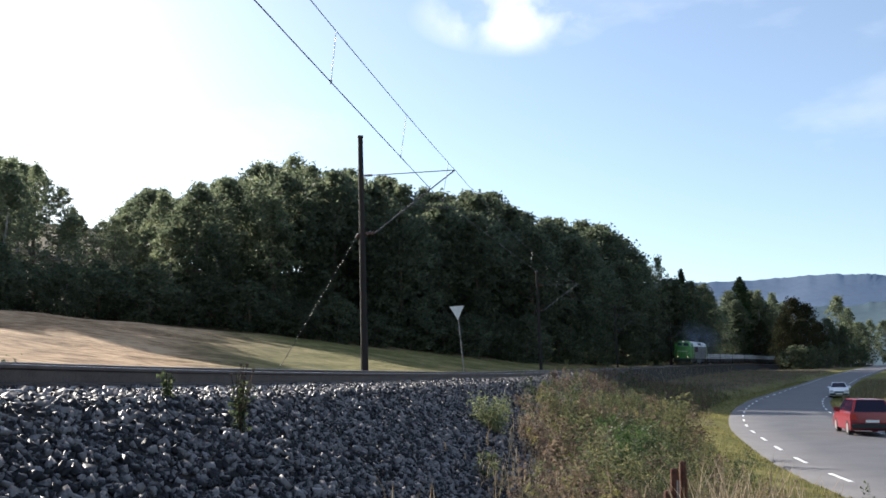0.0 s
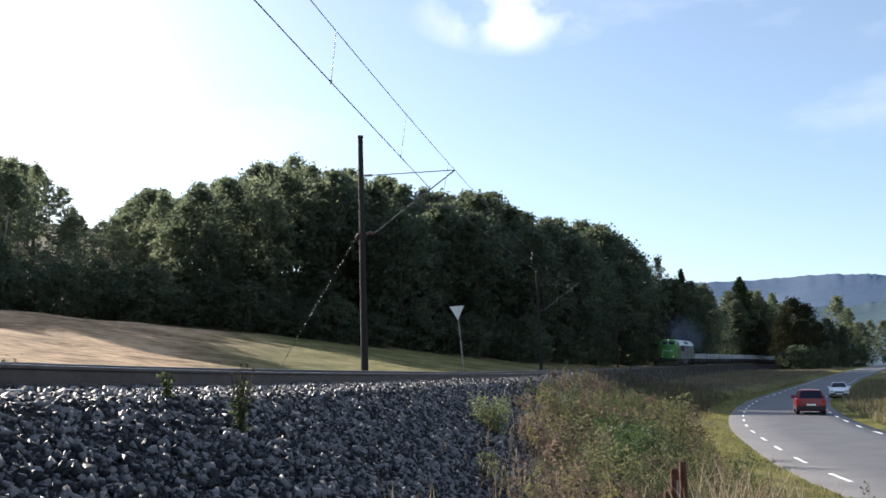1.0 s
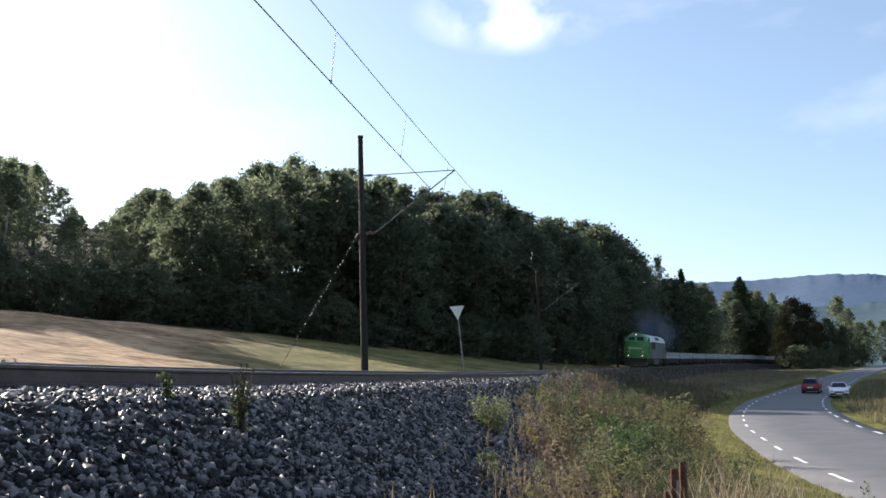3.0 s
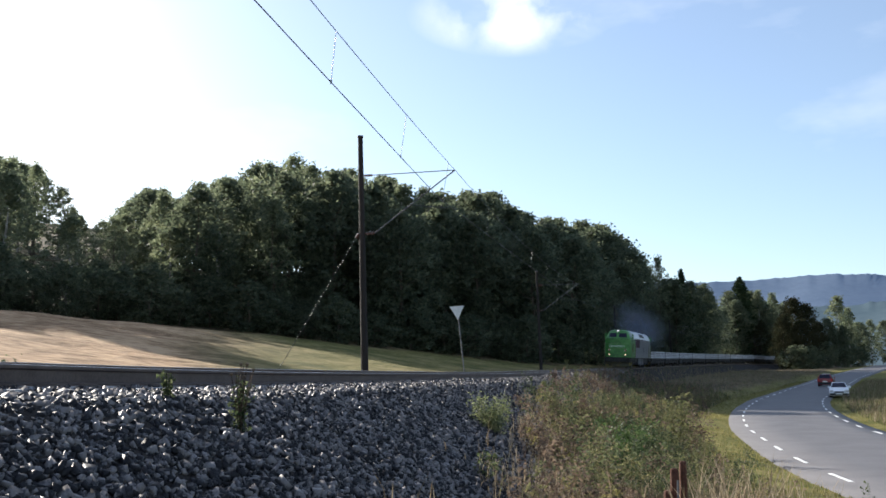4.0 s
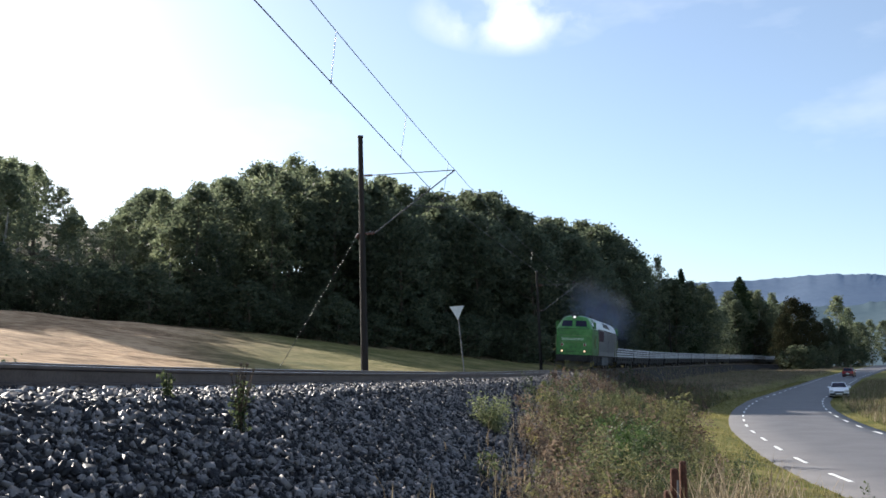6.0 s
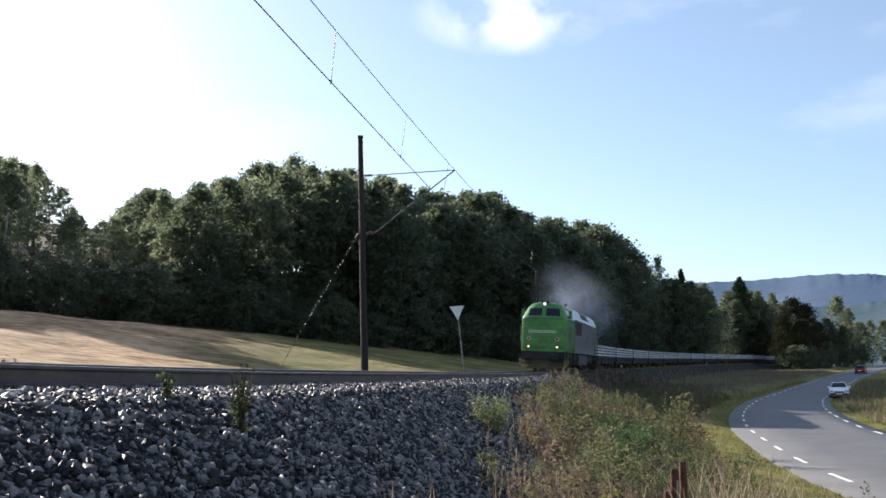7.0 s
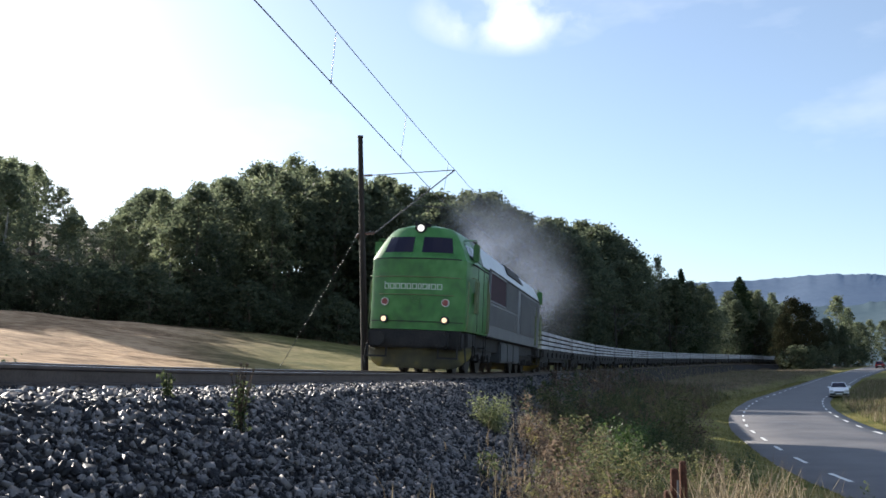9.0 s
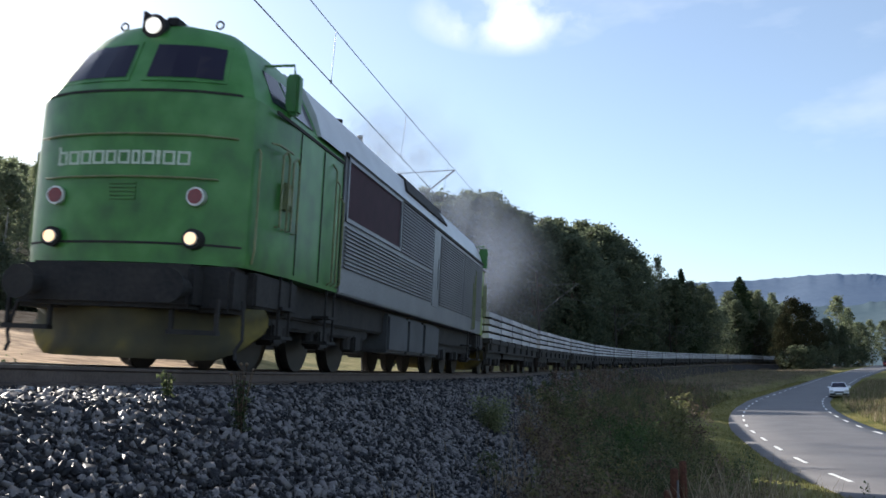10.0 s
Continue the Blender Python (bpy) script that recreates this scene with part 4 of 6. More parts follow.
def herb(name, x, y, height, spread, count, size, mat, seed, label, heads=0):
    """A single plant: stalks with leaves and, for a thistle, seed heads."""
    rng = np.random.default_rng(seed)
    z = float(surface(np.array([x]), np.array([y]))[0])
    thing = empty(name, Matrix.Translation((x, y, z - 0.02)))
    bm = bmesh.new()
    tips = []
    for k in range(5 + heads):
        a = k * 2.4
        tip = Vector((math.cos(a) * spread * rng.uniform(0.2, 0.9), math.sin(a) * spread * rng.uniform(0.2, 0.9), height * rng.uniform(0.75, 1.0)))
        rod(bm, (0, 0, 0), tip * 0.55 + Vector((0, 0, 0.02)), 0.006, 0.005, 5)
        rod(bm, tip * 0.55 + Vector((0, 0, 0.02)), tip, 0.005, 0.003, 5)
        tips.append(tip)
    part("stalks", bm, M_DRY if heads else mat, thing)
    pts = []
    for k in range(count):
        t = tips[k % len(tips)] * rng.uniform(0.12, 0.78 if heads else 1.0)
        pts.append(np.array(t) + rng.normal(size=3) * spread * 0.22)
    ob = new("leaves", leaf_set(rng, np.array(pts), size, mat, "leaves", 0.2))
    ob.parent = thing
    for tip in tips[:heads]:
        bm = bmesh.new()
        bmesh.ops.create_icosphere(bm, subdivisions=1, radius=0.016, matrix=Matrix.Translation(tip))
        part("seed_head", bm, M_DRY, thing, "dry round seed head")
    return tagged(thing, label, "plant")


def on_slope(s, d):
    p = on_track(s, d)
    return p.x, p.y


herb("thistle", -1.66, 7.72, 0.60, 0.12, 240, 0.042, M_WEED, 31, "grey-green thistle with dry heads in the ballast", 6)
herb("weed", -2.25, 7.65, 0.27, 0.08, 110, 0.045, M_WEED, 32, "small green weed growing in the ballast")
herb("weed", -0.16, 6.6, 0.10, 0.08, 40, 0.035, M_GRASS, 33, "low bright green weed in the ballast")
herb("bush", 0.90, 17.0, 0.58, 0.46, 2200, 0.045, M_BUSH, 34, "round sunlit yellow-green bush at the foot of the ballast")
herb("bush", 3.2, 24.5, 1.4, 0.6, 700, 0.07, M_WEED, 35, "leafy green bush on the embankment")
herb("bush", 7.3, 29.0, 2.1, 0.65, 900, 0.09, M_GRASS, 36, "tall sunlit green bush on the embankment")
herb("bush", 8.2, 30.5, 1.7, 0.7, 700, 0.08, M_DRY, 37, "brownish withered bush on the embankment")
herb("weed", 1.35, 9.0, 0.42, 0.14, 90, 0.06, M_GRASS, 38, "bright green weed among dry stalks")
herb("weed", 1.02, 8.4, 0.45, 0.12, 90, 0.06, M_GRASS, 39, "bright green weed among dry stalks")
for k, (x, y) in enumerate(((3.7, 18.6), (4.1, 20.2), (4.5, 22.0), (3.9, 22.6), (4.9, 23.6), (3.3, 17.2))):
    herb("nettle", x, y, 0.75 + 0.06 * k, 0.42, 620, 0.06, M_NETTLE, 60 + k, "tall dark green nettle clump on the embankment")
herb("weed", -6.85, 14.6, 0.6, 0.25, 150, 0.06, M_WEED, 40, "low green weed beyond the rails")


def scatter_bushes():
    rng = np.random.default_rng(77)
    x, y, d = land_points(rng, 110, 6, 46, 4.5, 9.8)
    dr, _ = near(x, y, RMX, RMY)
    kinds = ((M_WEED, "bushy dark green weed on the embankment"), (M_DRY, "bushy withered brown weed on the embankment"), (M_GRASS, "bushy yellow-green weed on the embankment"))
    made = 0
    for i in range(110):
        if dr[i] < 6.8 or made >= 62:
            continue
        mat, label = kinds[int(rng.integers(0, 3))]
        herb("weed_bush", float(x[i]), float(y[i]), float(rng.uniform(0.45, 0.95)), float(rng.uniform(0.28, 0.5)), 420, 0.055, mat, 100 + i, label)
        made += 1


scatter_bushes()


def single_stones():
    """The stones nearest to the camera, each by itself."""
    rng = np.random.default_rng(55)
    bed = bpy.data.objects["ballast_bed"]
    meshes = []
    for k in range(12):
        bm = bmesh.new()
        bmesh.ops.create_icosphere(bm, subdivisions=1, radius=1)
        sx, sy, sz = rng.uniform(0.5, 1.05, 3)
        for v in bm.verts:
            v.co = Vector((v.co.x * sx, v.co.y * sy, v.co.z * sz)) * float(rng.uniform(0.62, 1.2))
        me = bpy.data.meshes.new("stone")
        bm.to_mesh(me)
        bm.free()
        me.materials.append(M_STONE_ONE)
        meshes.append(me)
    for k in range(300):
        s, d = float(rng.uniform(-7.8, -4.0)), float(rng.uniform(2.0, 3.7))
        p = on_track(s, d, float(bed_height(d)) + 0.03)
        size = 0.036 * float(rng.uniform(0.6, 1.3))
        ob = new("stone", meshes[k % 12])
        ob.parent = bed
        ob.matrix_basis = Matrix.Translation(p) @ Euler(rng.uniform(0, 6.28, 3)).to_matrix().to_4x4() @ Matrix.Diagonal((size, size, size, 1))


M_STONE_ONE = material("crushed_stone_single", [(0.012, 0.012, 0.015), (0.034, 0.034, 0.040), (0.175, 0.162, 0.162)], 9, 0.56, obrand=0.95, spec=0.22, bump=0.25, fine=60)
single_stones()
M_RUST = material("rusty_brown_post", [(0.035, 0.016, 0.012), (0.10, 0.04, 0.025), (0.16, 0.07, 0.04)], 5, 0.85, bump=0.5)


def build_posts():
    for x, y, top, r in ((2.20, 9.1, 1.245, 0.045), (2.30, 9.15, 1.31, 0.042), (2.11, 9.0, 1.05, 0.05)):
        z = float(ground_height([x], [y])[0]) - 0.3
        post = empty("fence_post", Matrix.Translation((x, y, z)))
        bm = rod(bmesh.new(), (0, 0, 0), (0.01, 0, top - z), r * 1.05, r * 0.9, 9)
        for v in bm.verts:
            v.co += Vector((noise.noise(v.co * 9), noise.noise(v.co * 9 + Vector((3, 1, 0))), noise.noise(v.co * 7))) * 0.012
        part("stump", bm, M_RUST, post)
        part("end_grain", rod(bmesh.new(), (0.01, 0, top - z - 0.01), (0.01, 0, top - z + 0.012), r * 0.8, r * 0.55, 9), M_RUST, post)
        tagged(post, "weathered rust-brown old fence post", "post", "old fence posts")
    pts = [Vector((2.16, 8.98, 0.8)), Vector((2.17, 8.95, 0.92)), Vector((2.20, 8.94, 1.0)), Vector((2.205, 8.95, 1.16))]
    wire = part("wire_end", pipe2(pts, 0.011), M_STEEL, None)
    tagged(wire, "bent grey wire end on the fence post", "wire")


build_posts()


# ---- the train ----
M_GREEN = material("bright_green_paint", [(0.022, 0.10, 0.022), (0.042, 0.185, 0.034), (0.085, 0.26, 0.07)], 0.9, 0.38, spec=0.5, fine=3.5, bump=0.03)
M_SILVER = material("silver_grey_panel", [(0.15, 0.155, 0.175), (0.24, 0.245, 0.27)], 1.2, 0.40, metal=0.45, fine=20)
M_ROOFGREY = material("pale_roof_sheet", [(0.42, 0.44, 0.47), (0.55, 0.57, 0.60)], 1.5, 0.4, metal=0.2)
M_SOOT = material("sooty_underframe", [(0.012, 0.012, 0.014), (0.04, 0.036, 0.034)], 2.5, 0.75, fine=18, bump=0.2)
M_TANK = material("grey_tank_paint", [(0.04, 0.043, 0.05), (0.085, 0.09, 0.10)], 2, 0.6)
M_GRILLE = material("dark_red_grille", [(0.025, 0.007, 0.016), (0.05, 0.012, 0.026)], 4, 0.6, spec=0.12)
# yellower, paler green, given to the rear cab shell only
M_LIME = material("lime_yellow_rear", [(0.16, 0.24, 0.03), (0.30, 0.40, 0.05)], 0.9, 0.4, spec=0.5, fine=4)
M_PLOUGH = material("dirty_yellow_plough", [(0.045, 0.043, 0.036), (0.09, 0.08, 0.042), (0.26, 0.20, 0.04)], 0.7, 0.8, fine=2.5)
M_WHEEL = material("worn_wheel_steel", [(0.022, 0.021, 0.02), (0.06, 0.055, 0.05)], 4, 0.5, metal=0.6)
M_LETTER = material("white_lettering", [(0.38, 0.48, 0.38), (0.62, 0.70, 0.62)], 6, 0.5)
M_LAMP_RED = material("dark_red_lens", [(0.16, 0.012, 0.018), (0.22, 0.02, 0.025)], 5, 0.2, spec=0.6)
M_CHROME = material("lamp_rim", [(0.55, 0.55, 0.55), (0.7, 0.7, 0.7)], 5, 0.3, metal=0.6)
M_RAILING = material("worn_handrail", [(0.10, 0.13, 0.06), (0.26, 0.27, 0.15)], 5, 0.5)
M_HEADLIGHT = glow("lit_headlight", (1.0, 0.66, 0.36), 0.8)
M_TOPLIGHT = glow("lit_top_lamp", (1.0, 0.96, 0.88), 0.45)


def glass_material(name, tint, rough=0.06):
    m = bpy.data.materials.new(name)
    m.use_nodes = True
    b = m.node_tree.nodes["Principled BSDF"]
    b.inputs["Base Color"].default_value = (*tint, 1)
    b.inputs["Roughness"].default_value = rough
    b.inputs["Specular IOR Level"].default_value = 0.25
    return m


M_GLASS = glass_material("dark_cab_glass", (0.014, 0.012, 0.03), 0.12)
LEVELS = [1.19, 1.29, 1.7, 2.2, 2.7, 3.12, 3.17, 3.20, 3.5, 3.8, 4.0, 4.13, 4.21, 4.24]
HALF = [1.47, 1.48, 1.48, 1.48, 1.48, 1.48, 1.48, 1.46, 1.33, 1.17, 1.04, 0.87, 0.55, 0.0]
PLAN = [(0.0, 0.2), (0.4, 0.22), (0.8, 0.29), (1.1, 0.41), (1.3, 0.54), (1.365, 0.60), (1.385, 0.66), (1.43, 1.08), (1.48, 1.65)]


def half_width(z):
    return float(np.interp(z, LEVELS, HALF))


def lean_back(z):
    return max(0.0, z - 3.2) * 0.50 + max(0.0, z - 4.10) * 1.2


def nose_y(x, z):
    """How far back the nose lies at that place."""
    k = max(half_width(z), 0.05) / 1.48
    return float(np.interp(abs(x) / k, [p[0] for p in PLAN], [p[1] for p in PLAN])) + lean_back(z)


def cab_shell(depth):
    bm = bmesh.new()
    rows = []
    for z in LEVELS:
        k = half_width(z) / 1.48
        half = [(x * k, min(y + lean_back(z), 1.9), z) for x, y in PLAN] + [(1.48 * k, y, z) for y in (2.0, 2.6, depth)]
        rows.append([bm.verts.new((-x, y, z)) for x, y, z in reversed(half[1:])] + [bm.verts.new(p) for p in half])
    for a, b in zip(rows, rows[1:]):
        for i in range(len(a) - 1):
            bm.faces.new((a[i], a[i + 1], b[i + 1], b[i]))
    bm.faces.new(rows[0][::-1])
    bmesh.ops.remove_doubles(bm, verts=bm.verts, dist=0.0005)
    bmesh.ops.recalc_face_normals(bm, faces=bm.faces)
    return bm


def nose_panel(x0, x1, z0, z1, proud, thick=0.02, inset=0.0, cols=6, rows=3):
    """A panel that follows the nose."""
    bm = bmesh.new()
    grid = []
    for lay in (proud, proud - thick):
        g = []
        for j in range(rows + 1):
            z = z0 + (z1 - z0) * j / rows
            s = inset * j / rows
            g.append([bm.verts.new((x, nose_y(x, z) - lay, z)) for x in np.linspace(x0 + max(s, 0) * (x0 < 0) * 1.0, x1 - s * (x1 > 0), cols + 1)])
        grid.append(g)
    f, b = grid
    for j in range(rows):
        for i in range(cols):
            bm.faces.new((f[j][i], f[j][i + 1], f[j + 1][i + 1], f[j + 1][i]))
    edge = lambda g: g[0] + [r[-1] for r in g[1:]] + g[-1][-2::-1] + [r[0] for r in g[-2:0:-1]]
    ef, eb = edge(f), edge(b)
    for i in range(len(ef)):
        k = (i + 1) % len(ef)
        bm.faces.new((ef[i], eb[i], eb[k], ef[k]))
    bmesh.ops.recalc_face_normals(bm, faces=bm.faces)
    return bm


def pipe(bm, pts, r, sides=6):
    """One bent tube along the points."""
    pts = [Vector(p) for p in pts]
    rings = []
    for i, p in enumerate(pts):
        t = (pts[min(i + 1, len(pts) - 1)] - pts[max(i - 1, 0)]).normalized()
        u = t.orthogonal().normalized() if not rings else (last - t * last.dot(t)).normalized()
        last = u
        w = t.cross(u)
        rings.append([bm.verts.new(p + (u * math.cos(a) + w * math.sin(a)) * r) for a in [2 * math.pi * k / sides for k in range(sides)]])
    for a, b in zip(rings, rings[1:]):
        for k in range(sides):
            bm.faces.new((a[k], a[(k + 1) % sides], b[(k + 1) % sides], b[k]))
    bm.faces.new(rings[0][::-1])
    bm.faces.new(rings[-1])
    return bm


def disc(bm, c, axis, r, depth, sides=20):
    c, axis = Vector(c), Vector(axis).normalized()
    return rod(bm, c - axis * depth / 2, c + axis * depth / 2, r, r, sides)


def wheelset(parent, y, r, name="wheelset"):
    bm = bmesh.new()
    for x in (-0.75, 0.75):
        disc(bm, (x, 0, 0), (1, 0, 0), r, 0.13, 28)
        disc(bm, (x - 0.09 * (1 if x > 0 else -1), 0, 0), (1, 0, 0), r + 0.03, 0.03, 28)
    disc(bm, (0, 0, 0), (1, 0, 0), 0.09, 1.6, 10)
    ob = part(name, bm, M_WHEEL, parent)
    ob.location = (0, y, r)
    return ob


def loco_cab(body, flip):
    """Cab details; flip turns them to the rear end."""
    def at(bm):
        if flip:
            bmesh.ops.rotate(bm, verts=bm.verts, cent=(0, 10, 0), matrix=Matrix.Rotation(math.pi, 3, "Z"))
        return bm
    cab = part("cab", at(cab_shell(3.8 if not flip else 3.0)), M_LIME if flip else M_GREEN, body, "lime-yellow cab shell" if flip else "bright green cab shell", True)
    cab.data.polygons.foreach_set("use_smooth", [True] * len(cab.data.polygons))
    cab.data.set_sharp_from_angle(angle=radians(19))
    # windscreen panes with raised rims
    for x0, x1 in ((-1.0, -0.13), (0.13, 1.0)):
        part("windscreen_rim", at(nose_panel(x0 - 0.05, x1 + 0.05, 3.31, 3.88, 0.012, 0.03, 0.10)), M_GREEN, cab)
        part("windscreen", at(nose_panel(x0, x1, 3.36, 3.83, 0.02, 0.03, 0.10)), M_GLASS, cab, "dark windscreen pane")
    part("waist_seam", at(nose_panel(-1.42, 1.42, 3.165, 3.195, 0.012, 0.02, cols=16, rows=1)), M_SOOT, cab, "dark seam below the windscreens")
    # side windows in the sloping cab wall, mirrors, handrails
    for s in (-1, 1):
        def wall(y, z, out):
            k = half_width(z) / 1.48
            return (s * (k * float(np.interp(y - lean_back(z), [p[1] for p in PLAN], [p[0] for p in PLAN])) + out), y, z)
        bm = bmesh.new()
        for y0, y1 in ((1.08, 1.60), (1.68, 2.45)):
            q = [bm.verts.new(wall(y, z, o)) for o in (0.015, -0.03) for y, z in ((y0, 3.27), (y1, 3.27), (y1, 3.72), (y0 + 0.12 * (y0 < 1.5), 3.72))]
            for f in ((0, 1, 2, 3), (0, 4, 5, 1), (1, 5, 6, 2), (2, 6, 7, 3), (3, 7, 4, 0)):
                bm.faces.new([q[k] for k in f])
        bmesh.ops.recalc_face_normals(bm, faces=bm.faces)
        part("side_window", at(bm), M_GLASS, cab, "dark cab side window")
        bm = bmesh.new()
        box(bm, s * 1.38, s * 1.56, 1.45, 1.62, 3.24, 3.76, 0.03)
        pipe(bm, [(s * 1.0, 1.4, 3.84), (s * 1.47, 1.5, 3.88), (s * 1.47, 1.53, 3.74)], 0.018)
        part("mirror", at(bm), M_GREEN, cab, "green wing mirror on a bracket")
        x = s * 1.545
        rails = []
        for y in (1.25, 1.62):
            rails.append([(s * 1.48, y - 0.11, 1.75), (x, y - 0.11, 1.75), (x, y - 0.11, 2.62), (x, y + 0.02, 2.70), (x, y + 0.11, 2.62), (x, y + 0.11, 1.75), (s * 1.48, y + 0.11, 1.75)])
        rails.append([(s * 1.48, 0.9, 2.72), (x, 1.0, 2.72), (x, 1.45, 2.72)])
        for y in (3.28, 3.46, 3.68):
            rails.append([(s * 1.48, y, 1.25), (x, y, 1.3), (x, y, 2.9 - (y - 3.28)), (s * 1.48, y, 3.0 - (y - 3.28))])
        rails.append([(s * 1.40, 0.72, 1.25), (s * 1.44, 0.68, 1.4), (s * 1.44, 0.68, 2.55), (s * 1.40, 0.72, 2.6)])
        for r in rails:
            part("handrail", at(pipe(bmesh.new(), r, 0.015)), M_RAILING, cab, "thin worn handrail")
        bm = bmesh.new()
        box(bm, s * 1.47, s * 1.53, 1.36, 1.56, 2.0, 2.34, 0.01)
        box(bm, s * 1.52, s * 1.545, 1.40, 1.52, 2.06, 2.28)
        part("vent_box", at(bm), M_RAILING, cab)
        bm = bmesh.new()
        box(bm, s * 1.475, s * 1.492, 2.86, 2.875, 1.25, 3.1)
        box(bm, s * 1.475, s * 1.492, 3.78, 3.795, 1.25, 3.1)
        box(bm, s * 1.475, s * 1.495, 1.0, 3.8, 3.11, 3.15)
        box(bm, s * 1.475, s * 1.490, 1.9, 1.91, 1.25, 3.1)
        part("door_seam", at(bm), M_SOOT, cab)
    # nose: rails, lamps, lettering bars, louvre
    for z, w in ((2.66, 1.25), (2.16, 1.08)):
        part("nose_rail", at(pipe(bmesh.new(), [(x, nose_y(x, z) - 0.04, z) for x in np.linspace(-w, w, 9)], 0.012)), M_RAILING, cab, "thin horizontal grab rail")
    bm = nose_panel(-1.33, 1.33, 1.40, 1.425, 0.012, 0.02, cols=14, rows=1)
    part("nose_seam", at(bm), M_SOOT, cab)
    for x in (-0.87, 0.87):
        y = nose_y(x, 1.95)
        part("lamp_rim", at(disc(bmesh.new(), (x, y - 0.03, 1.95), (0, 1, 0), 0.108, 0.09)), M_CHROME, cab)
        part("marker_lamp", at(disc(bmesh.new(), (x, y - 0.055, 1.95), (0, 1, 0), 0.088, 0.06)), M_LAMP_RED, cab, "unlit dark red marker lamp")
        y = nose_y(x, 1.466)
        part("lamp_housing", at(disc(bmesh.new(), (x, y - 0.03, 1.466), (0, 1, 0), 0.115, 0.12)), M_SOOT, cab)
        part("lamp_bezel", at(disc(bmesh.new(), (x, y - 0.085, 1.466), (0, 1, 0), 0.078, 0.06)), M_CHROME, cab)
        part("headlight", at(disc(bmesh.new(), (x, y - 0.10, 1.466), (0, 1, 0), 0.066, 0.05)), M_HEADLIGHT if not flip else M_LAMP_RED, cab, "lit warm white headlight" if not flip else "unlit lamp")
    bm = bmesh.new()
    disc(bm, (0, 0.74, 4.09), (0, 1, 0), 0.150, 0.34)
    box(bm, -0.19, -0.155, 0.65, 0.75, 4.03, 4.31)
    box(bm, 0.08, 0.24, 0.7, 1.0, 4.12, 4.25, 0.02)
    part("top_lamp_housing", at(bm), M_SOOT, cab)
    part("top_lamp", at(disc(bmesh.new(), (0, 0.575, 4.09), (0, 1, 0), 0.10, 0.05)), M_TOPLIGHT if not flip else M_GLASS, cab, "lit round top headlamp" if not flip else "unlit top lamp")
    x = -0.92
    for w, tall in ((0.14, 1), (0.145, 0), (0.14, 0), (0.145, 0), (0.13, 0), (0.145, 0), (0.10, 0), (0.145, 0), (0.045, 0), (0.14, 0), (0.145, 0)):
        z0, z1 = 2.31, 2.47 + 0.06 * tall
        bm = bmesh.new()
        # a plain open block for each mark, the narrow one a bar
        t = 0.026
        bars = ((x, x + t, z0, z1), (x + w - t, x + w, z0, 2.47), (x + t, x + w - t, z0, z0 + t), (x + t, x + w - t, 2.47 - t, 2.47)) if w > 0.05 else ((x, x + w, z0, z1),)
        for x0, x1, c0, c1 in bars:
            y = nose_y((x0 + x1) / 2, 2.42) - 0.006
            box(bm, x0, x1, y - 0.004, y + 0.06, c0, c1)
        part("letter_mark", at(bm), M_LETTER, cab, "plain white mark")
        x += w + 0.026
    bm = bmesh.new()
    for k in range(5):
        z = 1.90 + 0.045 * k
        box(bm, -0.16, 0.16, nose_y(0, z) - 0.012, nose_y(0, z) + 0.02, z, z + 0.022)
    part("louvre", at(bm), M_GREEN, cab)
    for x, y in ((-0.62, 0.98), (0.66, 0.98), (0.72, 3.4), (-0.72, 3.4)):
        bm = bmesh.new()
        m = Matrix.Translation((x, y, half_top(x) + 0.05))
        ring = [m @ Vector((0.05 * math.cos(a), 0, 0.05 * math.sin(a))) for a in np.linspace(0, 2 * math.pi, 9)]
        pipe(bm, ring, 0.013, 5)
        part("lifting_eye", at(bm), M_SOOT, cab)
    # buffer beam, buffers, plough, steps
    part("buffer_beam", at(box(bmesh.new(), -1.34, 1.34, 0.36, 0.85, 0.66, 1.18, 0.05)), M_SOOT, body, "sooty black buffer beam")
    part("front_casing", at(box(bmesh.new(), -1.0, 1.0, 0.06, 0.5, 0.68, 1.17, 0.05)), M_SOOT, body, "sooty casing over the coupling")
    for x in (-1.3, 1.3):
        part("side_skirt", at(box(bmesh.new(), x - 0.14, x + 0.14, 0.8, 2.2, 0.75, 1.16, 0.03)), M_SOOT, body)
    for x in (-0.88, 0.88):
        bm = disc(bmesh.new(), (x, 0.0, 0.9), (0, 1, 0), 0.11, 0.5, 16)
        disc(bm, (x, -0.24, 0.9), (0, 1, 0), 0.19, 0.05, 20)
        part("buffer", at(bm), M_SOOT, body)
    bm = bmesh.new()
    ringf, ringb = [], []
    n = 15
    cols = []
    for i in range(n):
        x = -1.5 + 3.0 * i / (n - 1)
        low = 0.12 + 0.34 * max(0, (abs(x) - 0.95) / 0.55) ** 2.2
        y = 0.16 + 0.80 * (abs(x) / 1.5) ** 1.7
        cols.append([bm.verts.new((x, y + 0.12 * math.sin(math.pi * f) + o, low + (0.74 - low * 0.2 - low * 0.8) * f)) for o in (0, 0.05) for f in (0, 0.33, 0.67, 1.0)])
    for a, b in zip(cols, cols[1:]):
        for i in range(3):
            bm.faces.new((a[i], b[i], b[i + 1], a[i + 1]))
            bm.faces.new((a[4 + i], a[5 + i], b[5 + i], b[4 + i]))
        bm.faces.new((a[0], a[4], b[4], b[0]))
        bm.faces.new((a[3], b[3], b[7], a[7]))
    bmesh.ops.recalc_face_normals(bm, faces=bm.faces)
    part("snow_plough", at(bm), M_PLOUGH, body, "dirty yellow snow plough", True)
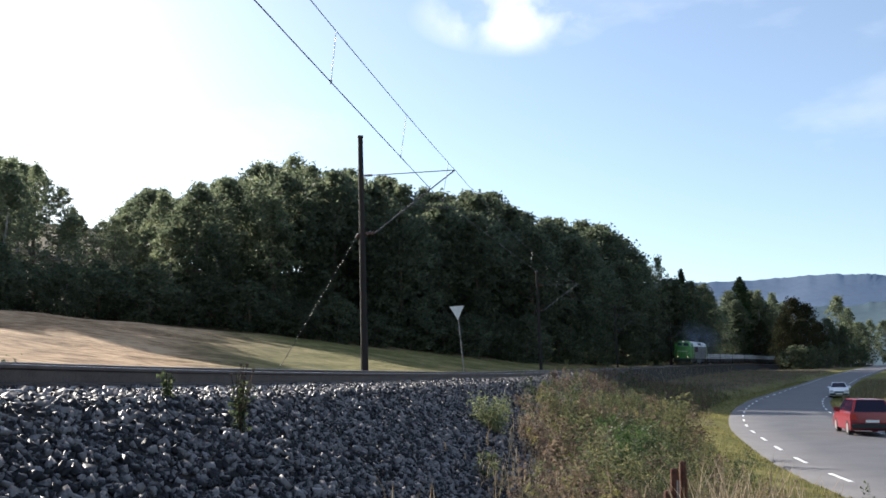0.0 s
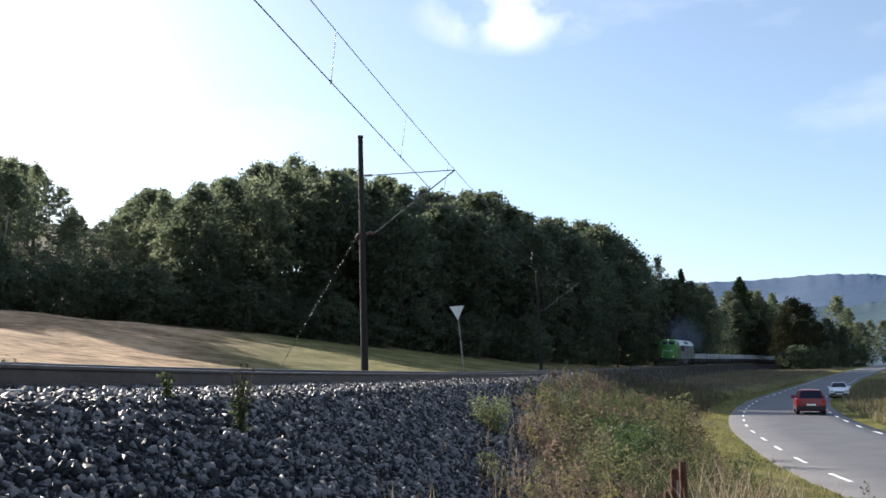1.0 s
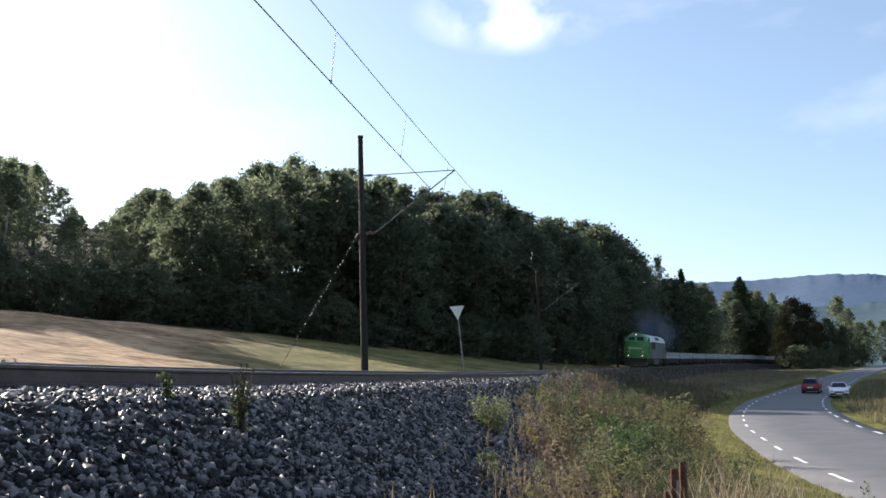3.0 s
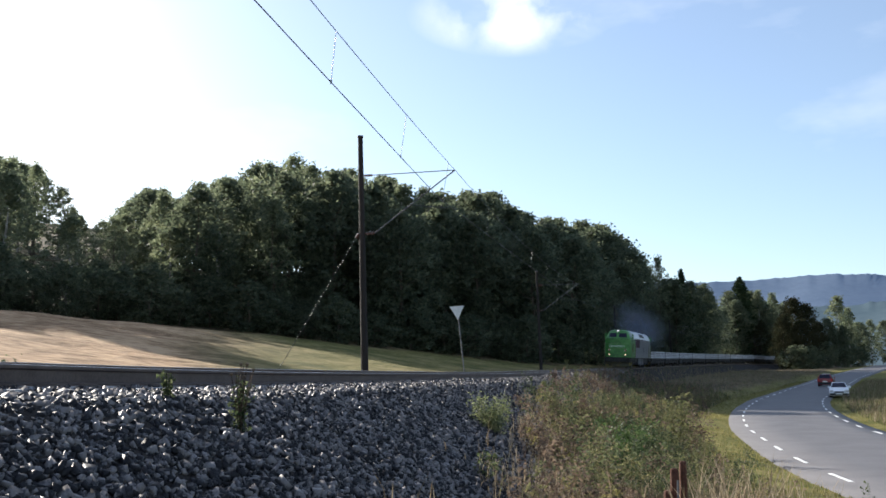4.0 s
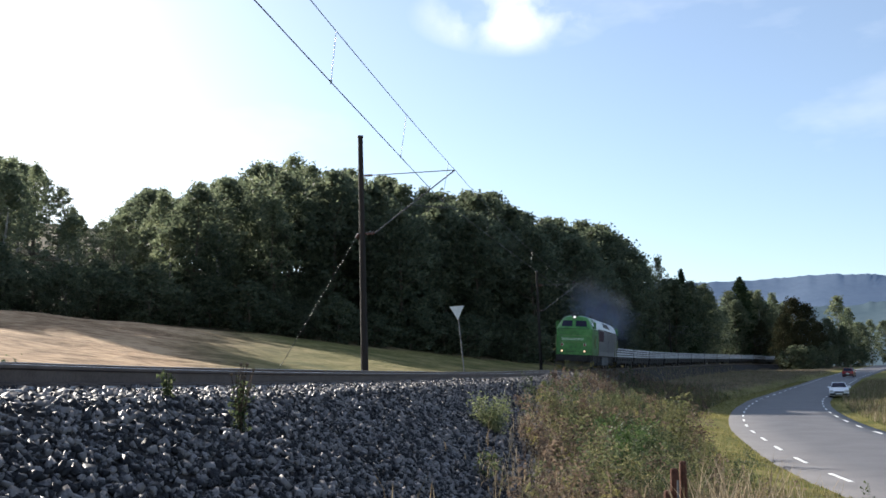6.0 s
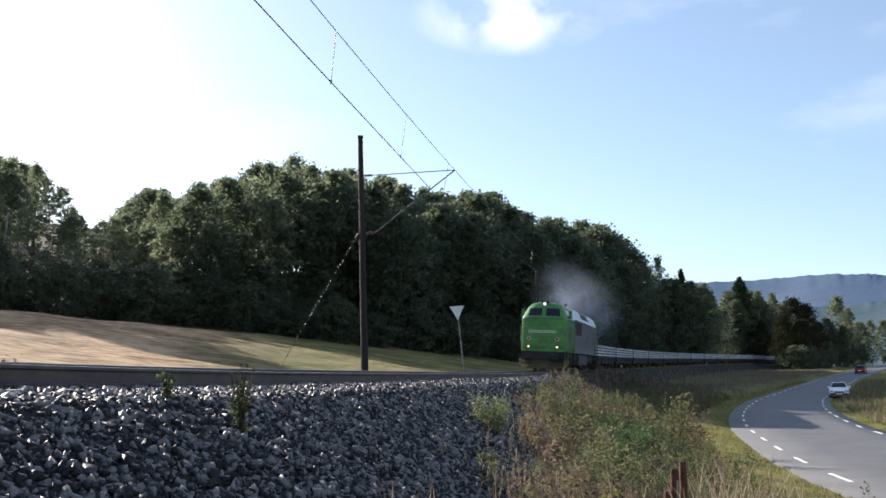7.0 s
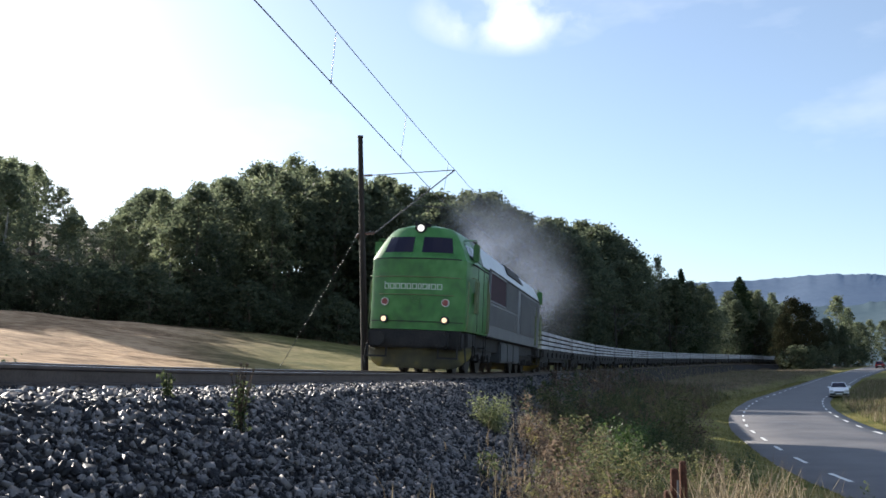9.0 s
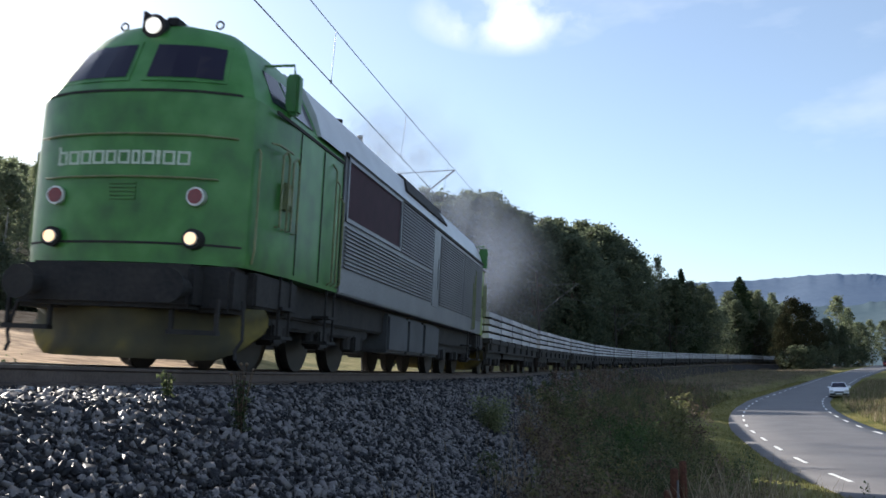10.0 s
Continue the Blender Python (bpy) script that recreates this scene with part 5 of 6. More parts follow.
    for s in (-1, 1):
        bm = box(bmesh.new(), s * 0.72, s * 1.30, 0.10, 0.22, 0.40, 0.45)
        for x in (0.74, 1.27):
            box(bm, s * (x - 0.02), s * (x + 0.02), 0.15, 0.20, 0.42, 0.80)
        part("shunter_step", at(bm), M_SOOT, body, "sooty step bracket before the plough")
        hose = [(s * 1.40, 0.55, 0.80), (s * 1.44, 0.50, 0.55), (s * 1.46, 0.46, 0.36), (s * 1.40, 0.42, 0.24), (s * 1.42, 0.40, 0.14)]
        part("brake_hose", at(pipe(bmesh.new(), hose, 0.022, 8)), M_SOOT, body, "black hanging brake hose")
        for y in (1.75, 3.6):
            bm = box(bmesh.new(), s * 1.12, s * 1.5, y - 0.2, y + 0.2, 0.42, 0.46)
            box(bm, s * 1.12, s * 1.5, y - 0.2, y + 0.2, 0.78, 0.82)
            for q in (y - 0.2, y + 0.18):
                box(bm, s * 1.43, s * 1.46, q, q + 0.02, 0.42, 1.2)
            part("step", at(bm), M_SOOT, body)


def half_top(x):
    return float(np.interp(abs(x), HALF[::-1], LEVELS[::-1]))


def build_loco():
    loco = empty("locomotive")
    body = part("engine_body", hull(), M_SILVER, loco, "silver-grey ribbed engine room walls")
    roof = part("engine_roof", hood(), M_ROOFGREY, loco, "pale grey sheet roof", True)
    roof.data.set_sharp_from_angle(angle=radians(25))
    for s in (-1, 1):
        # ribs, in three panels
        k = 0
        for y0, y1 in ((3.95, 10.6), (11.5, 14.6), (14.75, 18.0)):
            for a, z0, z1 in (((y0, 1.55, 2.26), (7.55, 2.26, 3.22)) if y0 < 4 else ((y0, 1.55, 3.22),)):
                part("ribbed_panel", corrugated(s, a, y1, z0, z1), M_SILVER, body, "horizontally ribbed silver panel")
        bm = bmesh.new()
        box(bm, s * 1.49, s * 1.505, 3.98, 7.4, 2.34, 3.2)
        part("grille", bm, M_GRILLE, body, "dark reddish engine grille")
        bm = bmesh.new()
        for a, b, c, d in ((3.92, 7.48, 3.2, 3.26), (3.92, 7.48, 2.28, 2.34), (3.92, 3.98, 2.28, 3.26), (7.42, 7.48, 2.28, 3.26)):
            box(bm, s * 1.495, s * 1.53, a, b, c, d)
        part("grille_frame", bm, M_SILVER, body)
        bm = bmesh.new()
        box(bm, s * 1.495, s * 1.515, 10.7, 11.4, 1.5, 3.22)
        box(bm, s * 1.51, s * 1.53, 11.22, 11.25, 1.9, 2.6)
        part("side_door", bm, M_SILVER, body, "smooth grey engine room door")
        bm = bmesh.new()
        box(bm, s * 1.495, s * 1.53, 3.8, 18.2, 3.25, 3.31)
        part("gutter", bm, M_SOOT, body)
        bm = bmesh.new()
        box(bm, s * 1.13, s * 1.21, 8.4, 12.8, 3.93, 3.97)
        part("roof_trim", bm, M_SOOT, roof)
    # dark roof hatch with fans, exhaust stacks
    bm = bmesh.new()
    for s in (-1, 1):
        q = [bm.verts.new((s * (x + o), y, z + o)) for o in (0.03, 0.0) for x, y, z in ((1.40, 8.2, 3.56), (1.40, 12.6, 3.56), (1.19, 12.0, 3.93), (1.19, 8.8, 3.93))]
        for f in ((0, 1, 2, 3), (0, 4, 5, 1), (1, 5, 6, 2), (2, 6, 7, 3), (3, 7, 4, 0)):
            bm.faces.new([q[k] for k in f])
    bmesh.ops.recalc_face_normals(bm, faces=bm.faces)
    part("air_intake", bm, M_SOOT, roof, "dark roof air intake")
    for x, y, h in ((0.55, 6.2, 4.45), (0.3, 9.5, 4.36), (-0.3, 9.5, 4.36), (0.6, 15.4, 4.25)):
        bm = rod(bmesh.new(), (x, y, 4.0), (x, y, h), 0.085, 0.085, 12)
        disc(bm, (x, y, h), (0, 0, 1), 0.10, 0.04, 12)
        part("exhaust_stack", bm, M_SOOT, roof)
    loco_cab(loco, False)
    loco_cab(loco, True)
    bm = bmesh.new()
    box(bm, -1.25, 1.25, 0.7, 19.3, 0.72, 1.2, 0.03)
    part("underframe", bm, M_SOOT, loco)
    for s in (-1, 1):
        for y0, y1 in ((7.5, 9.1), (9.2, 10.6), (10.75, 12.4)):
            part("fuel_tank", box(bmesh.new(), s * 0.5, s * 1.38, y0, y1, 0.40, 1.12, 0.05), M_TANK, loco, "grey fuel tank box")
    axles = []
    for y in (4.1, 15.9):
        bogie = part("bogie", bogie_frame(1.9, 0.52), M_SOOT, loco, "black six-wheeled bogie frame")
        bogie.location = (0, y, 0)
        for k in (-1.9, 0, 1.9):
            axles.append(wheelset(bogie, k, 0.52))
    tagged(loco, "bright green and silver diesel locomotive with lit headlights", "locomotive")
    return loco, axles


def corrugated(s, y0, y1, z0, z1):
    """One sheet with horizontal ribs."""
    bm = bmesh.new()
    prof, z = [], z0
    while z + 0.055 < z1:
        prof += [(1.503, z), (1.503, z + 0.024), (1.538, z + 0.032), (1.538, z + 0.050)]
        z += 0.060
    prof.append((1.503, z))
    rows = [[bm.verts.new((s * x, y, h)) for x, h in prof] for y in (y0, y1)]
    for i in range(len(prof) - 1):
        bm.faces.new((rows[0][i], rows[1][i], rows[1][i + 1], rows[0][i + 1]))
    bmesh.ops.recalc_face_normals(bm, faces=bm.faces)
    bmesh.ops.solidify(bm, geom=bm.faces[:], thickness=0.006)
    return bm


def hull():
    bm = bmesh.new()
    box(bm, -1.5, 1.5, 3.8, 18.2, 1.18, 3.3, 0.02)
    return bm


def hood():
    bm = bmesh.new()
    prof = [(1.5, 3.24), (1.40, 3.55), (1.20, 3.92), (0.90, 4.14), (0.5, 4.22), (0, 4.245)]
    prof = prof + [(-x, z) for x, z in prof[-2::-1]]
    rows = [[bm.verts.new((x, y, z)) for x, z in prof] for y in (2.62, 8, 12, 18.25)]
    for a, b in zip(rows, rows[1:]):
        for i in range(len(a) - 1):
            bm.faces.new((a[i], a[i + 1], b[i + 1], b[i]))
    bm.faces.new(rows[0])
    bm.faces.new(rows[-1][::-1])
    bmesh.ops.recalc_face_normals(bm, faces=bm.faces)
    return bm


def bogie_frame(reach, r):
    bm = bmesh.new()
    for s in (-1, 1):
        box(bm, s * 0.98, s * 1.18, -reach - 0.7, reach + 0.7, r + 0.05, r + 0.28, 0.03)
        for k in ((-reach, 0, reach) if reach > 1.5 else (-reach, reach)):
            box(bm, s * 0.95, s * 1.22, k - 0.18, k + 0.18, r - 0.17, r + 0.12, 0.03)
            for q in (-0.38, 0.38):
                rod(bm, (s * 1.1, k + q, r - 0.12), (s * 1.1, k + q, r + 0.1), 0.09, 0.09, 8)
        if reach > 1.5:
            box(bm, s * 1.14, s * 1.24, -1.3, 1.3, r + 0.3, r + 0.5, 0.02)
    box(bm, -1.0, 1.0, -0.4, 0.4, r + 0.05, r + 0.3)
    return bm


W_LEN = 15.2


def build_wagon():
    wagon = empty("flat_wagon")
    bm = bmesh.new()
    box(bm, -1.36, 1.36, 0.55, W_LEN - 0.55, 1.02, 1.16, 0.015)
    for s in (-1, 1):
        box(bm, s * 1.2, s * 1.30, 0.6, W_LEN - 0.6, 0.74, 1.03)
        box(bm, s * 1.0, s * 1.2, 4.6, W_LEN - 4.6, 0.55, 0.75)
        for k in range(8):
            y = 0.9 + k * (W_LEN - 1.8) / 7
            box(bm, s * 1.30, s * 1.38, y - 0.06, y + 0.06, 0.8, 1.2)
    part("deck_frame", bm, M_SOOT, wagon, "dark steel wagon deck")
    for y, o in ((0.55, -1), (W_LEN - 0.55, 1)):
        for x in (-0.88, 0.88):
            bm = disc(bmesh.new(), (x, y + o * 0.2, 1.02), (0, 1, 0), 0.09, 0.5, 12)
            disc(bm, (x, y + o * 0.5, 1.02), (0, 1, 0), 0.22, 0.04, 16)
            part("buffer", bm, M_SOOT, wagon)
    for y in (2.6, W_LEN - 2.6):
        bogie = part("bogie", bogie_frame(0.9, 0.46), M_SOOT, wagon)
        bogie.location = (0, y, 0)
        for k in (-0.9, 0.9):
            wheelset(bogie, k, 0.46)
    return tagged(wagon, "dark flat railway wagon carrying concrete sleepers", "wagon", "wagons of the train")


M_BEARER = material("wood_bearer", [(0.03, 0.025, 0.02), (0.07, 0.055, 0.04)], 4, 0.85)


def layer_mesh(seed):
    rng = random.Random(seed)
    bm = bmesh.new()
    for k in range(9):
        x = -1.17 + k * 0.292
        o = rng.uniform(-0.04, 0.04)
        q = [bm.verts.new((x + a * w, o + b * 1.3, c)) for c, w in ((0.035, 0.14), (0.20, 0.115)) for b in (-1, 1) for a in (-1, 1)]
        for f in ((0, 1, 3, 2), (4, 6, 7, 5), (0, 4, 5, 1), (2, 3, 7, 6), (0, 2, 6, 4), (1, 5, 7, 3)):
            bm.faces.new([q[i] for i in f])
    bmesh.ops.recalc_face_normals(bm, faces=bm.faces)
    me = bpy.data.meshes.new("sleeper_layer")
    bm.to_mesh(me)
    bm.free()
    me.materials.append(M_CONCRETE)
    return me


def build_load():
    load = empty("sleeper_load")
    layers = [layer_mesh(k) for k in range(4)]
    bm = bmesh.new()
    for b in (-0.8, 0.8):
        box(bm, -1.3, 1.3, b - 0.05, b + 0.05, 0.0, 0.036)
    bearer = bpy.data.meshes.new("bearer")
    bm.to_mesh(bearer)
    bm.free()
    bearer.materials.append(M_BEARER)
    for k in range(5):
        stack = new("sleeper_stack", bearer)
        stack.parent = load
        stack.location = (0, 0.62 + 1.33 + k * 2.82, 1.162)
        for j in range(4):
            ob = new("sleeper_layer", layers[(j + k) % 4])
            ob.parent = stack
            ob.location = (0, random.Random(k * 7 + j).uniform(-0.03, 0.03), 0.236 * j)
            if j:
                bo = new("bearer", bearer)
                bo.parent = stack
                bo.location = (0, 0, 0.236 * j - 0.001)
    return tagged(load, "pale concrete sleepers stacked in four layers", "sleepers", "loads of the wagons")


loco, axles = build_loco()
WAGONS = 18
wagons, loads = [build_wagon()], [build_load()]
for k in range(WAGONS - 1):
    wagons.append(copy_thing(wagons[0], Matrix.Identity(4)))
    loads.append(copy_thing(loads[0], Matrix.Identity(4)))


# ---- exhaust: thin shells of smoke that drift behind the engine ----
def smoke_material():
    m = bpy.data.materials.new("thin_grey_smoke")
    m.use_nodes = True
    nt = m.node_tree
    nt.nodes.clear()
    N, L = nt.nodes.new, nt.links.new
    out, mix, tr, df = N("ShaderNodeOutputMaterial"), N("ShaderNodeMixShader"), N("ShaderNodeBsdfTransparent"), N("ShaderNodeBsdfDiffuse")
    tl = N("ShaderNodeBsdfTranslucent")
    both = N("ShaderNodeMixShader")
    both.inputs["Fac"].default_value = 0.6
    df.inputs["Color"].default_value = tl.inputs["Color"].default_value = (0.19, 0.225, 0.30, 1)
    tc = N("ShaderNodeTexCoord")
    grad = N("ShaderNodeTexGradient")
    grad.gradient_type = "SPHERICAL"
    mp = N("ShaderNodeMapping")
    mp.inputs["Scale"].default_value = (1.0, 1.0, 0.2)
    nz = N("ShaderNodeTexNoise")
    nz.noise_dimensions = "4D"
    nz.inputs["Scale"].default_value, nz.inputs["Detail"].default_value = 1.6, 6.0
    info = N("ShaderNodeObjectInfo")
    L(tc.outputs["Object"], mp.inputs["Vector"])
    L(mp.outputs["Vector"], grad.inputs["Vector"])
    L(tc.outputs["Object"], nz.inputs["Vector"])
    L(info.outputs["Random"], nz.inputs["W"])
    a, b = N("ShaderNodeMath"), N("ShaderNodeMath")
    a.operation = b.operation = "MULTIPLY"
    wisp = N("ShaderNodeMath")
    wisp.operation, wisp.use_clamp = "MULTIPLY_ADD", True
    wisp.inputs[1].default_value, wisp.inputs[2].default_value = 2.2, -0.62
    L(nz.outputs["Fac"], wisp.inputs[0])
    L(grad.outputs["Fac"], a.inputs[0])
    L(wisp.outputs[0], a.inputs[1])
    b.inputs[1].default_value = 0.85
    fall = N("ShaderNodeMath")
    fall.operation = "MULTIPLY"
    L(a.outputs[0], fall.inputs[0])
    L(grad.outputs["Fac"], fall.inputs[1])
    L(fall.outputs[0], b.inputs[0])
    L(df.outputs["BSDF"], both.inputs[1])
    L(tl.outputs["BSDF"], both.inputs[2])
    L(b.outputs[0], mix.inputs["Fac"])
    L(tr.outputs["BSDF"], mix.inputs[1])
    L(both.outputs["Shader"], mix.inputs[2])
    L(mix.outputs["Shader"], out.inputs["Surface"])
    return m


M_SMOKE = smoke_material()


def puff_mesh(seed):
    """A crumpled bowl of radius 1, open below."""
    rng = random.Random(seed)
    bm = bmesh.new()
    rows = []
    for j in range(9):
        r = j / 8
        rows.append([bm.verts.new((r * math.cos(a), r * math.sin(a), 0.22 * (1 - r * r) + 0.07 * noise.noise((r * math.cos(a) * 2 + seed, r * math.sin(a) * 2, seed)))) for a in np.linspace(0, 2 * math.pi, 20, endpoint=False)])
    for a, b in zip(rows, rows[1:]):
        for i in range(20):
            k = (i + 1) % 20
            bm.faces.new((a[i], b[i], b[k], a[k]))
    bmesh.ops.remove_doubles(bm, verts=bm.verts, dist=0.001)
    me = bpy.data.meshes.new("puff")
    bm.to_mesh(me)
    bm.free()
    me.materials.append(M_SMOKE)
    me.polygons.foreach_set("use_smooth", [True] * len(me.polygons))
    return me


def build_smoke():
    plume = empty("exhaust_smoke")
    meshes = [puff_mesh(k + 0.5) for k in range(4)]
    spots = ((0.0, 9.8, 4.4, 0.9), (-0.3, 11.6, 4.9, 1.7), (0.5, 13.8, 5.4, 2.2), (-1.2, 16.0, 6.0, 2.7), (0.8, 18.6, 5.0, 2.8), (-1.6, 21.6, 6.2, 3.2), (0.6, 25.0, 4.6, 3.0), (-1.8, 29.0, 5.8, 3.6), (0.2, 33.5, 4.4, 3.2), (-1.8, 38.5, 5.2, 3.8))
    rng = random.Random(5)
    for k, (x, y, z, size) in enumerate(spots):
        ob = new("puff", meshes[k % 4])
        ob.parent = plume
        ob.matrix_basis = Matrix.Translation((x, y, z)) @ Euler((rng.uniform(1.4, 1.75), 0, rng.uniform(0.0, 0.4))).to_matrix().to_4x4() @ Matrix.Diagonal((size, size * 1.15, size, 1))
    return tagged(plume, "thin grey diesel exhaust smoke trailing above the engine", "smoke")


smoke = build_smoke()


# ---- cars ----
M_RUBBER = material("tyre_rubber", [(0.015, 0.015, 0.016), (0.03, 0.03, 0.03)], 6, 0.8)
M_RIM = material("alloy_rim", [(0.45, 0.45, 0.46), (0.6, 0.6, 0.6)], 5, 0.35, metal=0.8)
M_PLASTIC = material("black_bumper", [(0.02, 0.02, 0.022), (0.035, 0.035, 0.035)], 5, 0.6)
M_TAIL = material("tail_lens", [(0.35, 0.01, 0.01), (0.45, 0.02, 0.02)], 5, 0.2, spec=0.6)
M_CLEAR = material("headlamp_lens", [(0.55, 0.56, 0.58), (0.75, 0.75, 0.77)], 8, 0.15, metal=0.3)
M_PLATE = material("plain_plate", [(0.7, 0.7, 0.68), (0.78, 0.78, 0.76)], 8, 0.5)


def build_car(name, paint, length, roof_y0, roof_y1, belt_y0, belt_y1, height, label):
    """Its tail lies at y = 0 and it heads along +y. roof_* and belt_*: where roof and window belt begin and end."""
    car = empty(name)
    bm = bmesh.new()
    outline = [(0.0, 0.42), (0.02, 0.62), (0.03, 0.9), (belt_y0, 0.96), (belt_y1, 0.95), (length - 0.35, 0.78), (length - 0.02, 0.62), (length, 0.38), (length - 0.15, 0.22), (0.15, 0.22)]
    rows = []
    for x, k in ((-0.85, 0.0), (-0.80, 0.04), (0.80, 0.04), (0.85, 0.0)):
        rows.append([bm.verts.new((x, min(max(y, 0.05 - k), length - 0.05 + k), z + (k if z > 0.7 else 0))) for y, z in outline])
    for a, b in zip(rows, rows[1:]):
        for i in range(len(a)):
            k = (i + 1) % len(a)
            bm.faces.new((a[i], a[k], b[k], b[i]))
    bm.faces.new(rows[0][::-1])
    bm.faces.new(rows[-1])
    bmesh.ops.recalc_face_normals(bm, faces=bm.faces)
    bmesh.ops.bevel(bm, geom=bm.edges[:], offset=0.03, segments=2, affect="EDGES")
    body = part("body", bm, paint, car, "", True)
    body.data.set_sharp_from_angle(angle=radians(40))
    bm = bmesh.new()
    low = [(-0.78, belt_y0 + 0.02, 0.96), (0.78, belt_y0 + 0.02, 0.96), (0.78, belt_y1 - 0.02, 0.96), (-0.78, belt_y1 - 0.02, 0.96)]
    top = [(-0.6, roof_y0, height), (0.6, roof_y0, height), (0.6, roof_y1, height), (-0.6, roof_y1, height)]
    v = [bm.verts.new(p) for p in low + top]
    for f in ((4, 5, 6, 7), (0, 1, 5, 4), (1, 2, 6, 5), (2, 3, 7, 6), (3, 0, 4, 7)):
        bm.faces.new([v[i] for i in f])
    bmesh.ops.recalc_face_normals(bm, faces=bm.faces)
    bmesh.ops.bevel(bm, geom=bm.edges[:], offset=0.05, segments=2, affect="EDGES")
    part("roof", bm, paint, car)

    def pane(nm, quad, shrink=0.12, proud=0.012):
        q = [Vector(p) for p in quad]
        c = sum(q, Vector()) / 4
        n = (q[1] - q[0]).cross(q[3] - q[0]).normalized()
        if n.dot(c - Vector((0, (belt_y0 + belt_y1) / 2, 1.1))) < 0:
            n = -n
        bm = bmesh.new()
        vs = [bm.verts.new(p.lerp(c, shrink) + n * o) for o in (proud, -0.02) for p in q]
        for f in ((0, 1, 2, 3), (0, 4, 5, 1), (1, 5, 6, 2), (2, 6, 7, 3), (3, 7, 4, 0)):
            bm.faces.new([vs[i] for i in f])
        bmesh.ops.recalc_face_normals(bm, faces=bm.faces)
        part(nm, bm, M_GLASS, car, "dark glass")
    pane("rear_window", (low[0], low[1], top[1], top[0]))
    pane("windscreen", (low[3], low[2], top[2], top[3]))
    for a, b in ((1, 2), (0, 3)):
        la, lb, ta, tb = (Vector(p) for p in (low[a], low[b], top[a], top[b]))
        for f0, f1 in ((0.04, 0.34), (0.36, 0.66), (0.68, 0.97)):
            pane("side_window", (la.lerp(lb, f0), la.lerp(lb, f1), ta.lerp(tb, f1), ta.lerp(tb, f0)), 0.1)
    for s in (-1, 1):
        for y in (0.75, length - 0.8):
            tyre = part("wheel", disc(bmesh.new(), (s * 0.76, y, 0.31), (1, 0, 0), 0.31, 0.2, 24), M_RUBBER, car)
            part("rim", disc(bmesh.new(), (s * 0.855, y, 0.31), (1, 0, 0), 0.2, 0.025, 16), M_RIM, tyre)
        part("tail_lamp", box(bmesh.new(), s * 0.62, s * 0.83, -0.005, 0.1, 0.68, 0.92, 0.015), M_TAIL, car)
        part("headlamp", box(bmesh.new(), s * 0.5, s * 0.8, length - 0.18, length - 0.005, 0.58, 0.74, 0.02), M_CLEAR, car)
        part("mirror", box(bmesh.new(), s * 0.82, s * 1.0, belt_y1 - 0.55, belt_y1 - 0.42, 0.95, 1.08, 0.03), paint, car)
    part("rear_bumper", box(bmesh.new(), -0.82, 0.82, -0.04, 0.2, 0.3, 0.52, 0.04), M_PLASTIC, car)
    part("front_bumper", box(bmesh.new(), -0.8, 0.8, length - 0.2, length + 0.03, 0.28, 0.46, 0.04), M_PLASTIC, car)
    part("grille", box(bmesh.new(), -0.4, 0.4, length - 0.1, length + 0.015, 0.5, 0.64, 0.01), M_PLASTIC, car)
    part("number_plate", box(bmesh.new(), -0.26, 0.26, -0.055, -0.03, 0.56, 0.67), M_PLATE, car)
    part("number_plate", box(bmesh.new(), -0.26, 0.26, length + 0.02, length + 0.045, 0.36, 0.46), M_PLATE, car)
    return tagged(car, label, "car")


red_car = build_car("estate_car", M_RED, 4.3, 0.25, 2.45, 0.04, 3.3, 1.5, "red estate car driving off along the road")
white_car = build_car("saloon_car", M_WHITE, 4.5, 1.1, 2.5, 0.75, 3.4, 1.42, "white saloon car parked on the grassy roadside")


def park():
    x, y = 38.35, 91.0
    i = int(np.argmin(np.abs(RMY - y)))
    th = -math.degrees(math.atan(slope[i]))
    z = float(np.interp(y, RMY, RZ)) - 0.03
    white_car.matrix_world = pose(x, y, z, -1.5, 0, th + 180 + 3.5)


park()


def build_bird():
    """A small dark bird in level flight along +x, wings spread."""
    bird = empty("bird")
    bm = bmesh.new()
    bmesh.ops.create_uvsphere(bm, u_segments=10, v_segments=8, radius=1)
    for v in bm.verts:
        v.co = Vector((v.co.x * 0.075, v.co.y * 0.022, v.co.z * 0.022 * (1.0 - 0.35 * abs(v.co.x))))
    part("body", bm, M_PLUMAGE, bird, "", True)
    part("beak", rod(bmesh.new(), (0.07, 0, 0.002), (0.092, 0, 0), 0.007, 0.001, 6), M_PLUMAGE, bird)
    for s in (-1, 1):
        bm = bmesh.new()
        low = [(0.035, s * 0.015, 0.01), (0.02, s * 0.08, 0.035), (-0.045, s * 0.155, 0.03), (-0.03, s * 0.08, 0.03), (-0.025, s * 0.015, 0.008)]
        a = [bm.verts.new(p) for p in low]
        b = [bm.verts.new((x, y, z + 0.005)) for x, y, z in low]
        bm.faces.new(a[::-1])
        bm.faces.new(b)
        for i in range(5):
            bm.faces.new((a[i], a[(i + 1) % 5], b[(i + 1) % 5], b[i]))
        bmesh.ops.recalc_face_normals(bm, faces=bm.faces)
        part("wing", bm, M_PLUMAGE, bird)
    part("tail", box(bmesh.new(), -0.13, -0.06, -0.014, 0.014, -0.003, 0.003), M_PLUMAGE, bird)
    return tagged(bird, "small dark bird flying over the line, wings spread", "bird")


